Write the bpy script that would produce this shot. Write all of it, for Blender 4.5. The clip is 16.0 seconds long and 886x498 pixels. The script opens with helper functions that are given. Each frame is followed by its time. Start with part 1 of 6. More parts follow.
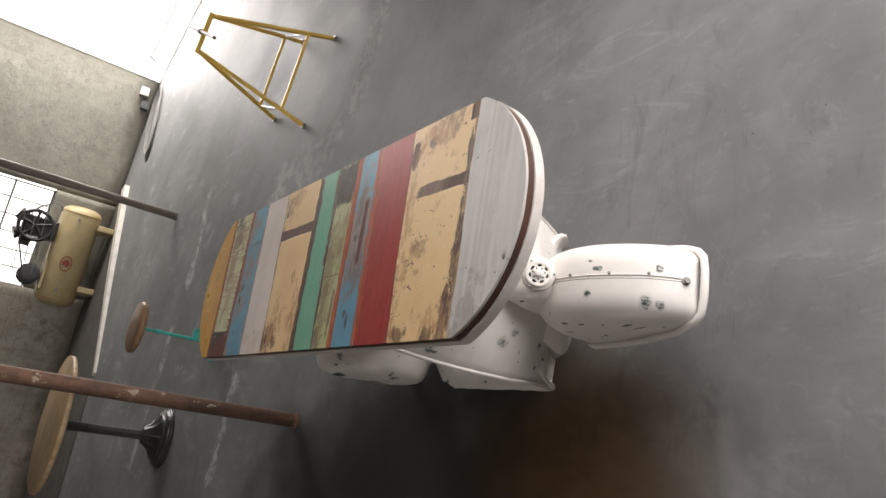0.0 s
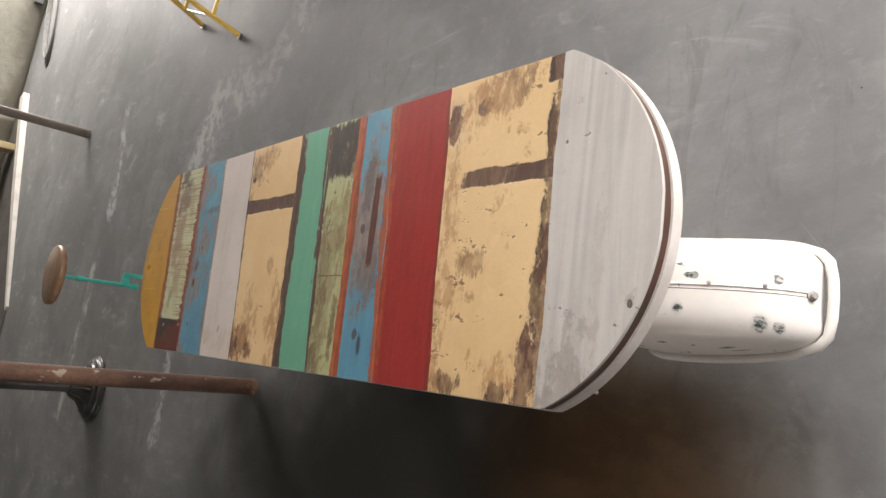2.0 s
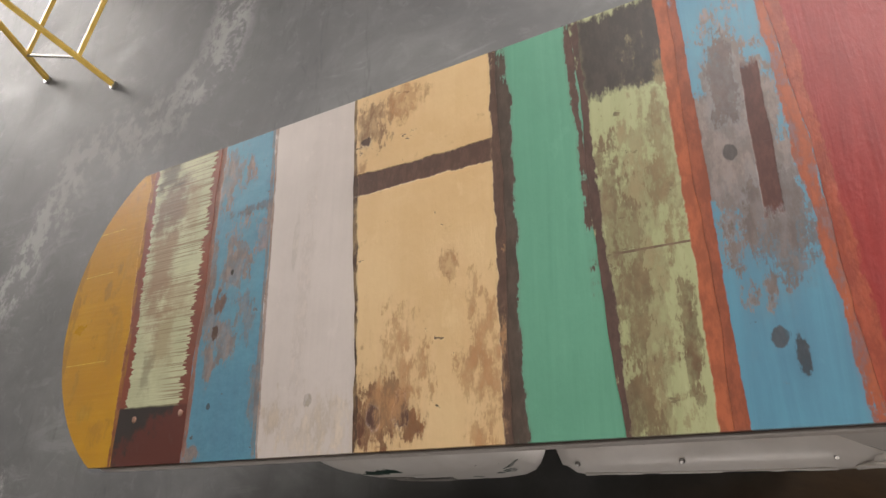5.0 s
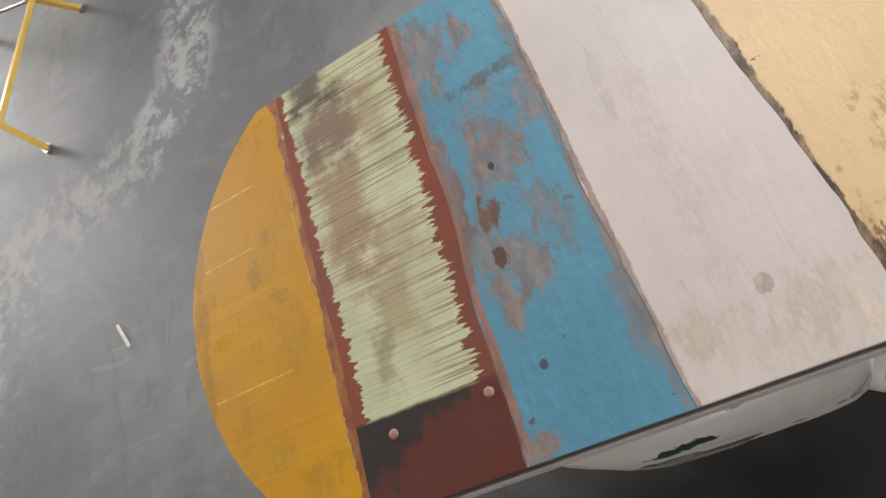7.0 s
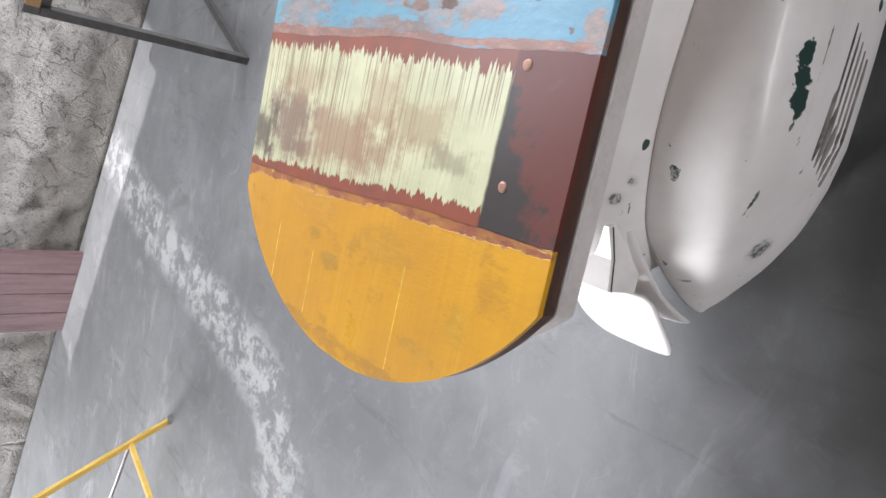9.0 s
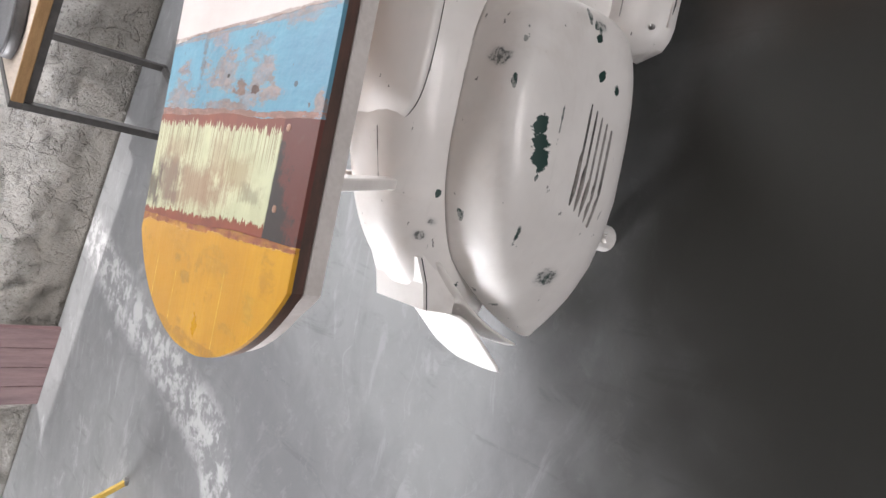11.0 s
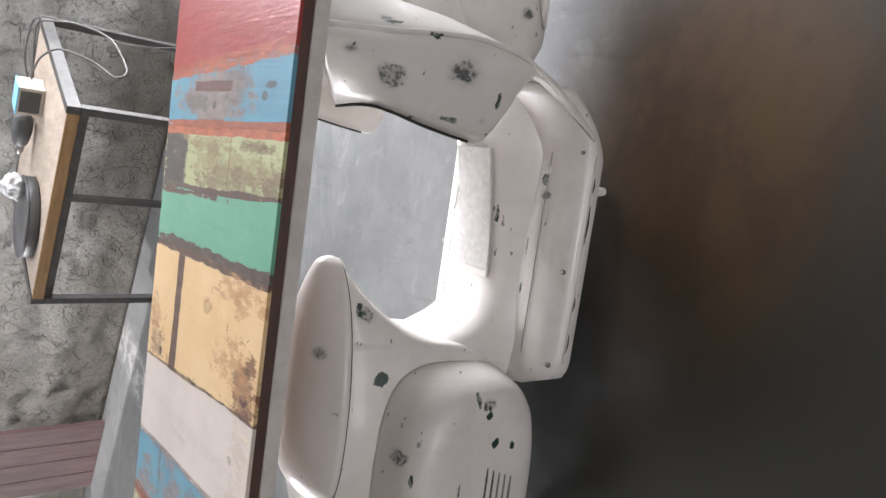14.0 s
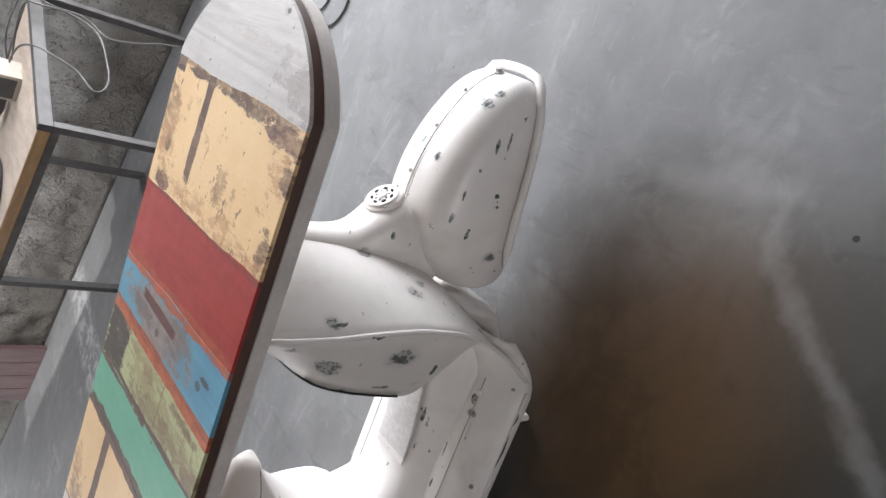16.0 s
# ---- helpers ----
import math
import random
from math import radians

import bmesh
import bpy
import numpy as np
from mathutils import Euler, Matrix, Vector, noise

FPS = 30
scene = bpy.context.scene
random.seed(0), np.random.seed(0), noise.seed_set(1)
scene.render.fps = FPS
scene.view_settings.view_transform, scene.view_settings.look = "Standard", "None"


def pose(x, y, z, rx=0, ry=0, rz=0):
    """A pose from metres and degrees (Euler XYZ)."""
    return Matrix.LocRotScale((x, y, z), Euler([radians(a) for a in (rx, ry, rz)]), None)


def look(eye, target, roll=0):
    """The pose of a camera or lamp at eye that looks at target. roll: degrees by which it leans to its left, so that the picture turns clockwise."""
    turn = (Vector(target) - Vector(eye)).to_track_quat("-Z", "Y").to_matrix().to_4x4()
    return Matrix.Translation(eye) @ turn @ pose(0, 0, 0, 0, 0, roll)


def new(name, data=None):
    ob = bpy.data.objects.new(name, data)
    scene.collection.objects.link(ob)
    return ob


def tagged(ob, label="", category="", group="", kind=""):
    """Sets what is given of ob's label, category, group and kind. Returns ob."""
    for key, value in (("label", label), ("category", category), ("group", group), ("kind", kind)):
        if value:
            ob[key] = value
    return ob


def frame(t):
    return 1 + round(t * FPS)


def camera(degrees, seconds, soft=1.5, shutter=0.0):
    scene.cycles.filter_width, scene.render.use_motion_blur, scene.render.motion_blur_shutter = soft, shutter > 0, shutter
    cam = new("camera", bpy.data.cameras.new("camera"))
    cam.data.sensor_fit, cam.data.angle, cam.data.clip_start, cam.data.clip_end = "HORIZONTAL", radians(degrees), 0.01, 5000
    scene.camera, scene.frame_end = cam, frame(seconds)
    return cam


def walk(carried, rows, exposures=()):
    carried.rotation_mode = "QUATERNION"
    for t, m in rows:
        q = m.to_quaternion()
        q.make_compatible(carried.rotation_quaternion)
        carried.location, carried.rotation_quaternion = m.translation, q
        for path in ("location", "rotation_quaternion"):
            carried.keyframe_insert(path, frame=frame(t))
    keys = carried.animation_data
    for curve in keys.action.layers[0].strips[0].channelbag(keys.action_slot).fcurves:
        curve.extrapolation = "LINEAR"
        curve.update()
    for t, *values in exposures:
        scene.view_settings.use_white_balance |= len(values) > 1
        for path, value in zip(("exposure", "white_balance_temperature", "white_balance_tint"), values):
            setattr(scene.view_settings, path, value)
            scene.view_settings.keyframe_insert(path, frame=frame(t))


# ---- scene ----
cam = camera(65.6, 16.0)
PATH = [
    (0, (0.65, 0.104, 1.9), (1.211, 1.68, 0.805), -70.2),
    (0.5, (0.725, 0.256, 1.894), (1.311, 1.777, 0.735), -70.9),
    (1, (0.833, 0.413, 1.875), (1.357, 1.894, 0.638), -71.4),
    (1.5, (0.938, 0.562, 1.873), (1.309, 2.043, 0.581), -74.4),
    (2, (0.968, 0.653, 1.866), (1.282, 2.121, 0.544), -75.3),
    (2.5, (0.951, 0.844, 1.853), (1.317, 2.273, 0.503), -74.2),
    (3, (0.882, 1.039, 1.847), (1.357, 2.312, 0.38), -70.5),
    (3.2, (0.864, 1.111, 1.835), (1.381, 2.368, 0.368), -69.2),
    (5.3, (0.761, 2.02, 1.774), (1.538, 2.933, 0.173), -56.5),
    (5.5, (0.736, 2.115, 1.753), (1.538, 3.008, 0.153), -56.3),
    (6, (0.737, 2.303, 1.718), (1.583, 3.132, 0.106), -52.1),
    (6.5, (0.806, 2.493, 1.693), (1.675, 3.276, 0.071), -55.4),
    (7, (0.802, 2.648, 1.642), (1.668, 3.338, -0.023), -59.7),
    (7.5, (0.744, 2.842, 1.629), (1.669, 3.365, -0.066), -64.5),
    (8, (0.705, 2.889, 1.571), (1.756, 3.217, -0.099), -68.8),
    (8.5, (0.639, 2.906, 1.528), (1.947, 3.353, 0.082), -84.6),
    (8.6, (0.605, 2.949, 1.522), (1.947, 3.316, 0.084), -83.7),
    (9, (0.487, 3.005, 1.496), (1.89, 3.358, 0.115), -87.3),
    (9.2, (0.432, 3.032, 1.498), (1.843, 3.37, 0.121), -88.3),
    (11.3, (-0.113, 3.0, 1.477), (1.364, 3.073, 0.132), -80.6),
    (11.5, (-0.177, 2.907, 1.508), (1.309, 3.01, 0.174), -83.3),
    (12, (-0.171, 2.725, 1.475), (1.346, 2.763, 0.172), -85.8),
    (12.5, (-0.092, 2.526, 1.476), (1.401, 2.645, 0.151), -86.8),
    (13, (-0.106, 2.408, 1.477), (1.387, 2.52, 0.151), -87.9),
    (13.5, (-0.162, 2.226, 1.477), (1.363, 2.349, 0.19), -87.7),
    (14, (-0.21, 2.022, 1.489), (1.315, 2.249, 0.215), -87.2),
    (14.5, (-0.211, 1.85, 1.494), (1.289, 2.131, 0.201), -86.6),
    (15, (-0.127, 1.642, 1.509), (1.313, 1.898, 0.145), -83.2),
    (15.5, (-0.081, 1.467, 1.508), (1.351, 1.757, 0.143), -83.4),
    (16, (-0.078, 1.242, 1.511), (1.33, 1.7, 0.166), -81.3),
]
walk(cam, [(t, look(eye, target, roll)) for t, eye, target, roll in PATH],
     [(0, -1.05, 6800, 14), (1.5, -0.78, 6900, 14), (3.2, -0.42, 6850, 14), (5.5, -0.44, 6850, 14), (7.5, 0.2, 6350, 12), (8.3, 0.6, 6200, 13), (9, 0.72, 6000, 14), (11.5, 0.72, 6250, 14), (12.5, 0.42, 6300, 14), (14, 0.20, 6200, 13), (15, 0.06, 6150, 13), (16, -0.24, 6150, 13)])

# ---- light ----
world = bpy.data.worlds.new("sky")
scene.world = world
world.use_nodes = True
_nt = world.node_tree
_sky = _nt.nodes.new("ShaderNodeTexSky")
_sky.sky_type, _sky.sun_disc = "NISHITA", False
_sky.sun_elevation, _sky.sun_rotation = radians(54), radians(219)
_nt.nodes["Background"].inputs["Strength"].default_value = 0.12
_nt.links.new(_sky.outputs[0], _nt.nodes["Background"].inputs["Color"])

sun = new("sun", bpy.data.lights.new("sun", "SUN"))
sun.data.energy, sun.data.angle, sun.data.color = 3.0, radians(0.5), (1.0, 0.96, 0.9)
sun.matrix_world = look((-20, -25, 45), (0, 0, 0))

WALL = Vector((0.374, 0.927, 0))          # the way along the wall behind the bench
WALL_IN = Vector((-0.927, 0.374, 0))      # from that wall into the room


def area(name, eye, target, w, h, power, color):
    ob = new(name, bpy.data.lights.new(name, "AREA"))
    ob.data.shape, ob.data.size, ob.data.size_y, ob.data.energy, ob.data.color = "RECTANGLE", w, h, power, color
    ob.matrix_world = look(eye, target)
    return ob


area("gate_daylight", (6.95, 11.0, 1.75), (5.23, 9.96, 1.75), 3.0, 3.4, 900, (1.0, 0.99, 0.97))
area("side_daylight", (3.42, -0.75, 1.75), (-0.2, 0.71, 1.75), 3.4, 3.3, 540, (1.0, 0.99, 0.97))
# the west doorway is unseen, assumed to light the table's west side
area("assumed_west_daylight", (-8.95, 2.7, 1.1), (0.0, 2.7, 1.1), 5.2, 2.1, 230, (1.0, 0.94, 0.88))
ROOF_FILL = Vector((3.62, 1.70, 4.05))          # unseen long roof light, added to brighten the rough wall
area("roof_fill", (0, 0, 1), (0, 0, 0), 0.9, 2.6, 58, (1.0, 0.99, 0.97)).matrix_world = pose(*ROOF_FILL, 0, 0, -21.97)

# ---- materials ----


class Mat:
    """A node material with short ways to add its nodes."""

    def __init__(self, name, rough=0.6, metal=0.0, coat=0.0):
        self.m = bpy.data.materials.new(name)
        self.m.use_nodes = True
        self.nt = self.m.node_tree
        self.b = self.nt.nodes["Principled BSDF"]
        self.b.inputs["Roughness"].default_value = rough
        self.b.inputs["Metallic"].default_value = metal
        self.b.inputs["Coat Weight"].default_value = coat
        self.co = self.nt.nodes.new("ShaderNodeTexCoord").outputs["Object"]
        self.axes = None

    def put(self, socket, v):
        if isinstance(v, bpy.types.NodeSocket):
            self.nt.links.new(v, socket)
        elif isinstance(v, (tuple, list)) and socket.type == "RGBA":
            socket.default_value = (*v[:3], 1)
        else:
            socket.default_value = v

    def math(self, op, a, b=0.0, c=0.0, clamp=False):
        n = self.nt.nodes.new("ShaderNodeMath")
        n.operation, n.use_clamp = op, clamp
        for s, v in zip(n.inputs, (a, b, c)):
            self.put(s, v)
        return n.outputs[0]

    def vmath(self, op, a, b=(0, 0, 0)):
        n = self.nt.nodes.new("ShaderNodeVectorMath")
        n.operation = op
        self.put(n.inputs[0], a)
        self.put(n.inputs[1], b)
        return n.outputs["Value"] if op in ("LENGTH", "DISTANCE", "DOT_PRODUCT") else n.outputs[0]

    def noise(self, scale, detail=4.0, rough=0.55, stretch=(1, 1, 1), warp=0.0, shift=0.0):
        n = self.nt.nodes.new("ShaderNodeTexNoise")
        v = self.vmath("MULTIPLY", self.co, stretch)
        if shift:
            v = self.vmath("ADD", v, (shift, shift * 1.7, -shift))
        self.put(n.inputs["Vector"], v)
        n.inputs["Scale"].default_value, n.inputs["Detail"].default_value = scale, detail
        n.inputs["Roughness"].default_value, n.inputs["Distortion"].default_value = rough, warp
        return n.outputs["Fac"]

    def step(self, v, lo, hi):
        n = self.nt.nodes.new("ShaderNodeMapRange")
        n.interpolation_type = "SMOOTHSTEP"
        for key, x in (("Value", v), ("From Min", lo), ("From Max", hi)):
            self.put(n.inputs[key], x)
        return n.outputs[0]

    def mix(self, f, a, b):
        n = self.nt.nodes.new("ShaderNodeMix")
        n.data_type = "RGBA"
        self.put(n.inputs[0], f)
        self.put(n.inputs[6], a)
        self.put(n.inputs[7], b)
        return n.outputs[2]

    def xyz(self, v=None):
        if v is None and self.axes:
            return self.axes
        n = self.nt.nodes.new("ShaderNodeSeparateXYZ")
        self.put(n.inputs[0], v or self.co)
        if v is None:
            self.axes = n.outputs
        return n.outputs

    def box(self, cx, cy, hx, hy, wob, soft=0.12, lean=0.0):
        """A patch with an uneven rim; wob is the sideways stray as a share of the half sizes."""
        x, y, _ = self.xyz()
        y = self.math("MULTIPLY_ADD", x, -lean, y) if lean else y
        dx = self.math("DIVIDE", self.math("ABSOLUTE", self.math("SUBTRACT", x, cx)), hx)
        dy = self.math("DIVIDE", self.math("ABSOLUTE", self.math("SUBTRACT", y, cy)), hy)
        return self.step(self.math("ADD", self.math("MAXIMUM", dx, dy), wob), 1 + soft, 1 - soft)

    def reach(self, cx, cy, hx, hy, rounded, lean=0.0):
        """How far a place lies from the middle of a patch, 1 at its rim."""
        x, y, _ = self.xyz()
        y = self.math("MULTIPLY_ADD", x, -lean, y) if lean else y
        dx = self.math("DIVIDE", self.math("ABSOLUTE", self.math("SUBTRACT", x, cx)), hx)
        dy = self.math("DIVIDE", self.math("ABSOLUTE", self.math("SUBTRACT", y, cy)), hy)
        if rounded:
            return self.math("SQRT", self.math("ADD", self.math("MULTIPLY", dx, dx), self.math("MULTIPLY", dy, dy)))
        return self.math("MAXIMUM", dx, dy)

    def blob(self, c, r, wob, soft=0.15):
        d = self.math("DIVIDE", self.vmath("DISTANCE", self.co, c), r)
        return self.step(self.math("ADD", d, wob), 1 + soft, 1 - soft)

    def bump(self, h, strength, dist=0.01):
        n = self.nt.nodes.new("ShaderNodeBump")
        n.inputs["Strength"].default_value, n.inputs["Distance"].default_value = strength, dist
        self.put(n.inputs["Height"], h)
        self.put(self.b.inputs["Normal"], n.outputs[0])

    def done(self, color, rough=None):
        self.put(self.b.inputs["Base Color"], color)
        if rough is not None:
            self.put(self.b.inputs["Roughness"], rough)
        return self.m


def plain(name, a, b, scale, rough, metal=0.0, bump=0.15, stretch=(1, 1, 1), detail=5.0):
    """Two near shades over one another, with fine relief."""
    k = Mat(name, rough, metal)
    big = k.noise(scale, detail, 0.6, stretch)
    fine = k.noise(scale * 9, 4, 0.6, stretch, shift=3.1)
    k.bump(fine, bump, 0.004)
    f = k.step(k.math("ADD", k.math("MULTIPLY", big, 0.7), k.math("MULTIPLY", fine, 0.3)), 0.35, 0.65)
    return k.done(k.mix(f, a, b), k.math("MULTIPLY_ADD", fine, 0.25, rough - 0.12))


BROWN = (0.045, 0.022, 0.014)
TABLE = Vector((1.19, 2.25, 0))           # the foot of the table, from which its paint is laid out


def paint(name, base, alt, grain=(2.5, 55), wear=0.0, under=BROWN, rub=(0.36, 0.2, 0.1), patches=(), rough=0.42, relief=0.25, streak=0.35, lump=0.3):
    """Brushed old paint over brown wood, brushed across the table. patches: (x, y, half x, half y, ragged, cover, colour)."""
    k = Mat(name, rough, coat=0.42)
    k.b.inputs["Coat Roughness"].default_value = 0.26
    brush = k.noise(1.0, 3, 0.55, (grain[0], grain[1] * 0.7, 20), warp=1.6)
    cloud = k.noise(6.0, 5, 0.62, shift=2.0)
    wide = k.noise(2.6, 3, 0.5, shift=12.0)
    tone = k.math("ADD", k.math("MULTIPLY", brush, streak), k.math("MULTIPLY", k.math("MULTIPLY_ADD", wide, 0.5, k.math("MULTIPLY", cloud, 0.5)), 1 - streak))
    col = k.mix(k.step(tone, 0.36, 0.64), base, alt)
    fine = k.noise(1.0, 4, 0.7, (grain[0] * 4, grain[1] * 2.2, 20), warp=1.0, shift=4.4)
    veins = k.math("MULTIPLY", k.step(fine, 0.58, 0.72), k.step(wide, 0.46, 0.60))
    col = k.mix(k.math("MULTIPLY", veins, 0.4 * streak), col, tuple(c * 0.55 for c in base))
    pale = k.math("MULTIPLY", k.step(k.noise(22, 5, 0.66, (0.7, 1, 1), shift=15.0), 0.60, 0.70), 0.16)
    col = k.mix(pale, col, tuple(min(0.9, c * 1.25 + 0.03) for c in base))
    lumps = k.noise(26 if lump < 1 else 48, 3, 0.5, (0.8, 1, 1), shift=18.0)
    height = k.math("MULTIPLY_ADD", brush, 0.7 * streak, k.math("MULTIPLY", lumps, lump))
    grit = k.noise(52, 6, 0.72, (0.45, 1, 1), shift=6.1)
    if wear:
        zone = k.step(k.noise(4.5, 3, 0.5, shift=7.7), 0.45, 0.72)
        haze = k.math("MULTIPLY", k.step(k.math("ADD", k.noise(16, 6, 0.65, shift=3.3), k.math("MULTIPLY", zone, 0.10)), 0.62, 0.72), k.step(grit, 0.40, 0.56))
        col = k.mix(k.math("MULTIPLY", haze, 0.7), col, rub)
        pits = k.step(k.math("ADD", k.noise(38, 6, 0.64, (1.2, 0.55, 1), shift=9.2), k.math("MULTIPLY", zone, wear * 0.5)), 0.715 - wear * 0.5, 0.728 - wear * 0.5)
        col = k.mix(k.math("MULTIPLY", pits, 0.9), col, under)
        height = k.math("SUBTRACT", height, k.math("MULTIPLY", pits, 0.5))
    rags = []
    for i in range(2):
        n = k.math("MULTIPLY_ADD", k.noise(17, 7, 0.68, (0.8, 1, 1), shift=1.3 * i + 0.4), 0.55, k.math("MULTIPLY", k.noise(70, 6, 0.74, (0.3, 1, 1), shift=0.7 * i), 0.45))
        rags.append(k.math("SUBTRACT", n, 0.5))
    open_grain = k.step(grit, 0.38, 0.56)
    bare = 0.0
    thin = k.step(k.noise(24, 7, 0.74, (0.6, 1, 1), shift=40.0), 0.40, 0.60)
    for i, (px, py, hx, hy, ragged, cover, c, *lean) in enumerate(patches):
        wob = k.math("MULTIPLY", rags[i % 2], ragged * (1.6 if ragged >= 2.5 and max(hx, hy) > 0.012 else 1.0))
        d = k.reach(px - TABLE.x, py - TABLE.y, hx, hy, ragged >= 2.5 and not lean, lean[0] if lean else 0.0)
        m = k.step(k.math("ADD", d, wob), 1.05 + 0.02 * ragged, 0.93 - 0.02 * ragged)
        if ragged >= 2.5 and max(hx, hy) > 0.012:
            stain = k.math("MULTIPLY", k.step(k.math("MULTIPLY_ADD", wob, 0.7, d), 1.75, 0.7), k.math("MULTIPLY_ADD", open_grain, 0.30, 0.10))
            col = k.mix(stain, col, tuple(0.55 * x + 0.45 * y for x, y in zip(c, base)))
        if cover < 1:
            g = min(1.0, (1 - cover) * 1.7)
            m = k.math("MULTIPLY", m, k.math("MULTIPLY_ADD", open_grain, g * 0.85, (1 - g) + 0.12 - 0.25 * (1 - cover)))
        elif ragged > 1:
            bare = k.math("MAXIMUM", bare, m)
        if ragged >= 4 and max(hx, hy) > 0.02:
            m = k.math("MULTIPLY", m, k.math("MULTIPLY_ADD", thin, 0.42, 0.58))
        col = k.mix(m, col, k.mix(k.step(grit, 0.40, 0.62), c, tuple(x * 1.45 for x in c)))
    height = k.math("MULTIPLY_ADD", grit, 0.3, height)
    if patches:
        height = k.math("MULTIPLY_ADD", bare, -0.7, height)
    k.bump(height, relief, 0.006)
    return k.done(col, k.math("ADD", k.math("MULTIPLY_ADD", cloud, 0.3, rough - 0.17), k.math("MULTIPLY", bare, 0.2) if patches else 0.0))


RUST = (0.23, 0.055, 0.022)
TAN = (0.33, 0.17, 0.075)
SEAMS = [(1.188, 1.188), (1.400, 1.404), (1.672, 1.700), (1.848, 1.888), (1.995, 2.010), (2.125, 2.158), (2.268, 2.286), (2.532, 2.580), (2.734, 2.772), (2.912, 2.922), (3.102, 3.137), (3.362, 3.362)]


def band(k, off, half, ragged, cover, colour, x=1.21, hx=0.4):
    """A stripe of another colour along the seam k."""
    a, b = SEAMS[k]
    return (x, (a + b) / 2 + off, hx, half, ragged, cover, colour, (b - a) / 0.631)


P_GREY = paint("grey_paint", (0.59, 0.565, 0.54), (0.445, 0.425, 0.41), grain=(1.6, 34), streak=0.55, wear=0.06, relief=0.45, under=(0.2, 0.17, 0.15), rub=(0.3, 0.27, 0.25), rough=0.4,
               patches=[(0.95, 1.35, 0.09, 0.05, 5.0, 0.6, (0.24, 0.21, 0.19)), (1.083, 1.233, 0.007, 0.005, 2.5, 1, (0.10, 0.085, 0.075)), (1.365, 1.38, 0.004, 0.003, 2.5, 1, (0.16, 0.14, 0.13)), (1.20, 1.30, 0.10, 0.012, 4.0, 0.4, (0.38, 0.35, 0.33)), (1.02, 1.30, 0.05, 0.014, 5.0, 0.4, (0.33, 0.29, 0.26))])
CREAM, CREAM2 = (0.76, 0.545, 0.30), (0.68, 0.455, 0.225)
P_CREAM_A = paint("cream_paint_front", CREAM, CREAM2, wear=0.13, streak=0.10, under=(0.20, 0.11, 0.06), rub=TAN, relief=0.55, patches=[
    (1.322, 1.46, 0.017, 0.060, 1.4, 1, (0.085, 0.045, 0.032)), (1.324, 1.57, 0.018, 0.070, 1.6, 0.96, (0.13, 0.075, 0.05)), (1.474, 1.590, 0.018, 0.020, 2.5, 0.97, (0.085, 0.05, 0.038)), (1.505, 1.53, 0.035, 0.06, 6.0, 0.55, (0.16, 0.085, 0.045)), (1.515, 1.417, 0.026, 0.018, 2.0, 1, BROWN), (1.40, 1.418, 0.07, 0.008, 3.5, 0.95, (0.05, 0.03, 0.022)), (1.20, 1.42, 0.07, 0.009, 4.0, 0.95, (0.05, 0.03, 0.022)), (1.10, 1.42, 0.05, 0.012, 4.0, 0.9, (0.06, 0.035, 0.025)), (1.155, 1.595, 0.02, 0.03, 5.0, 0.7, (0.22, 0.12, 0.06)), (1.48, 1.60, 0.04, 0.06, 6.0, 0.5, TAN)] + [
    (1.45, 1.676, 0.05, 0.018, 2.5, 1, (0.13, 0.065, 0.045)), band(1, 0.006, 0.008, 9.0, 0.8, (0.09, 0.045, 0.03)), (0.96, 1.432, 0.06, 0.022, 5.5, 1, (0.10, 0.045, 0.03)),
    (0.95, 1.50, 0.04, 0.035, 7.0, 0.5, TAN), (0.92, 1.49, 0.018, 0.025, 4.0, 0.9, (0.09, 0.045, 0.03)), (0.925, 1.63, 0.018, 0.035, 4.0, 0.8, (0.10, 0.05, 0.03)), (1.15, 1.66, 0.25, 0.02, 7.0, 0.4, TAN)])
P_RED = paint("red_paint", (0.335, 0.030, 0.025), (0.25, 0.021, 0.019), streak=0.4, relief=0.55, rough=0.38, patches=[band(3, -0.008, 0.010, 3.0, 0.8, (0.27, 0.055, 0.026)), band(2, 0.003, 0.004, 6.0, 0.7, (0.12, 0.03, 0.02))])
BLUE, BLUE2 = (0.11, 0.31, 0.42), (0.085, 0.23, 0.33)
GREYBROWN = (0.195, 0.155, 0.14)
P_BLUE_A = paint("blue_paint_front", BLUE, BLUE2, wear=0.07, under=(0.085, 0.07, 0.065), rub=GREYBROWN, patches=[
    (1.25, 1.94, 0.18, 0.050, 3.0, 0.95, GREYBROWN), (1.36, 1.955, 0.07, 0.02, 4.0, 0.8, (0.11, 0.08, 0.07)), (1.13, 1.925, 0.06, 0.045, 4.5, 0.85, (0.13, 0.10, 0.09)), (1.265, 1.918, 0.108, 0.011, 1.2, 1, (0.085, 0.03, 0.022)),
    (1.245, 1.956, 0.012, 0.009, 2.6, 0.9, (0.07, 0.06, 0.055)), (1.00, 1.935, 0.012, 0.012, 3.0, 0.8, (0.05, 0.06, 0.07)), (0.975, 1.915, 0.025, 0.007, 3.0, 0.9, (0.04, 0.05, 0.06)),
    band(3, 0.005, 0.009, 3.0, 0.8, (0.28, 0.07, 0.03)), band(4, -0.006, 0.009, 2.0, 1, RUST)])
PALE, PALE2 = (0.47, 0.48, 0.26), (0.38, 0.395, 0.205)
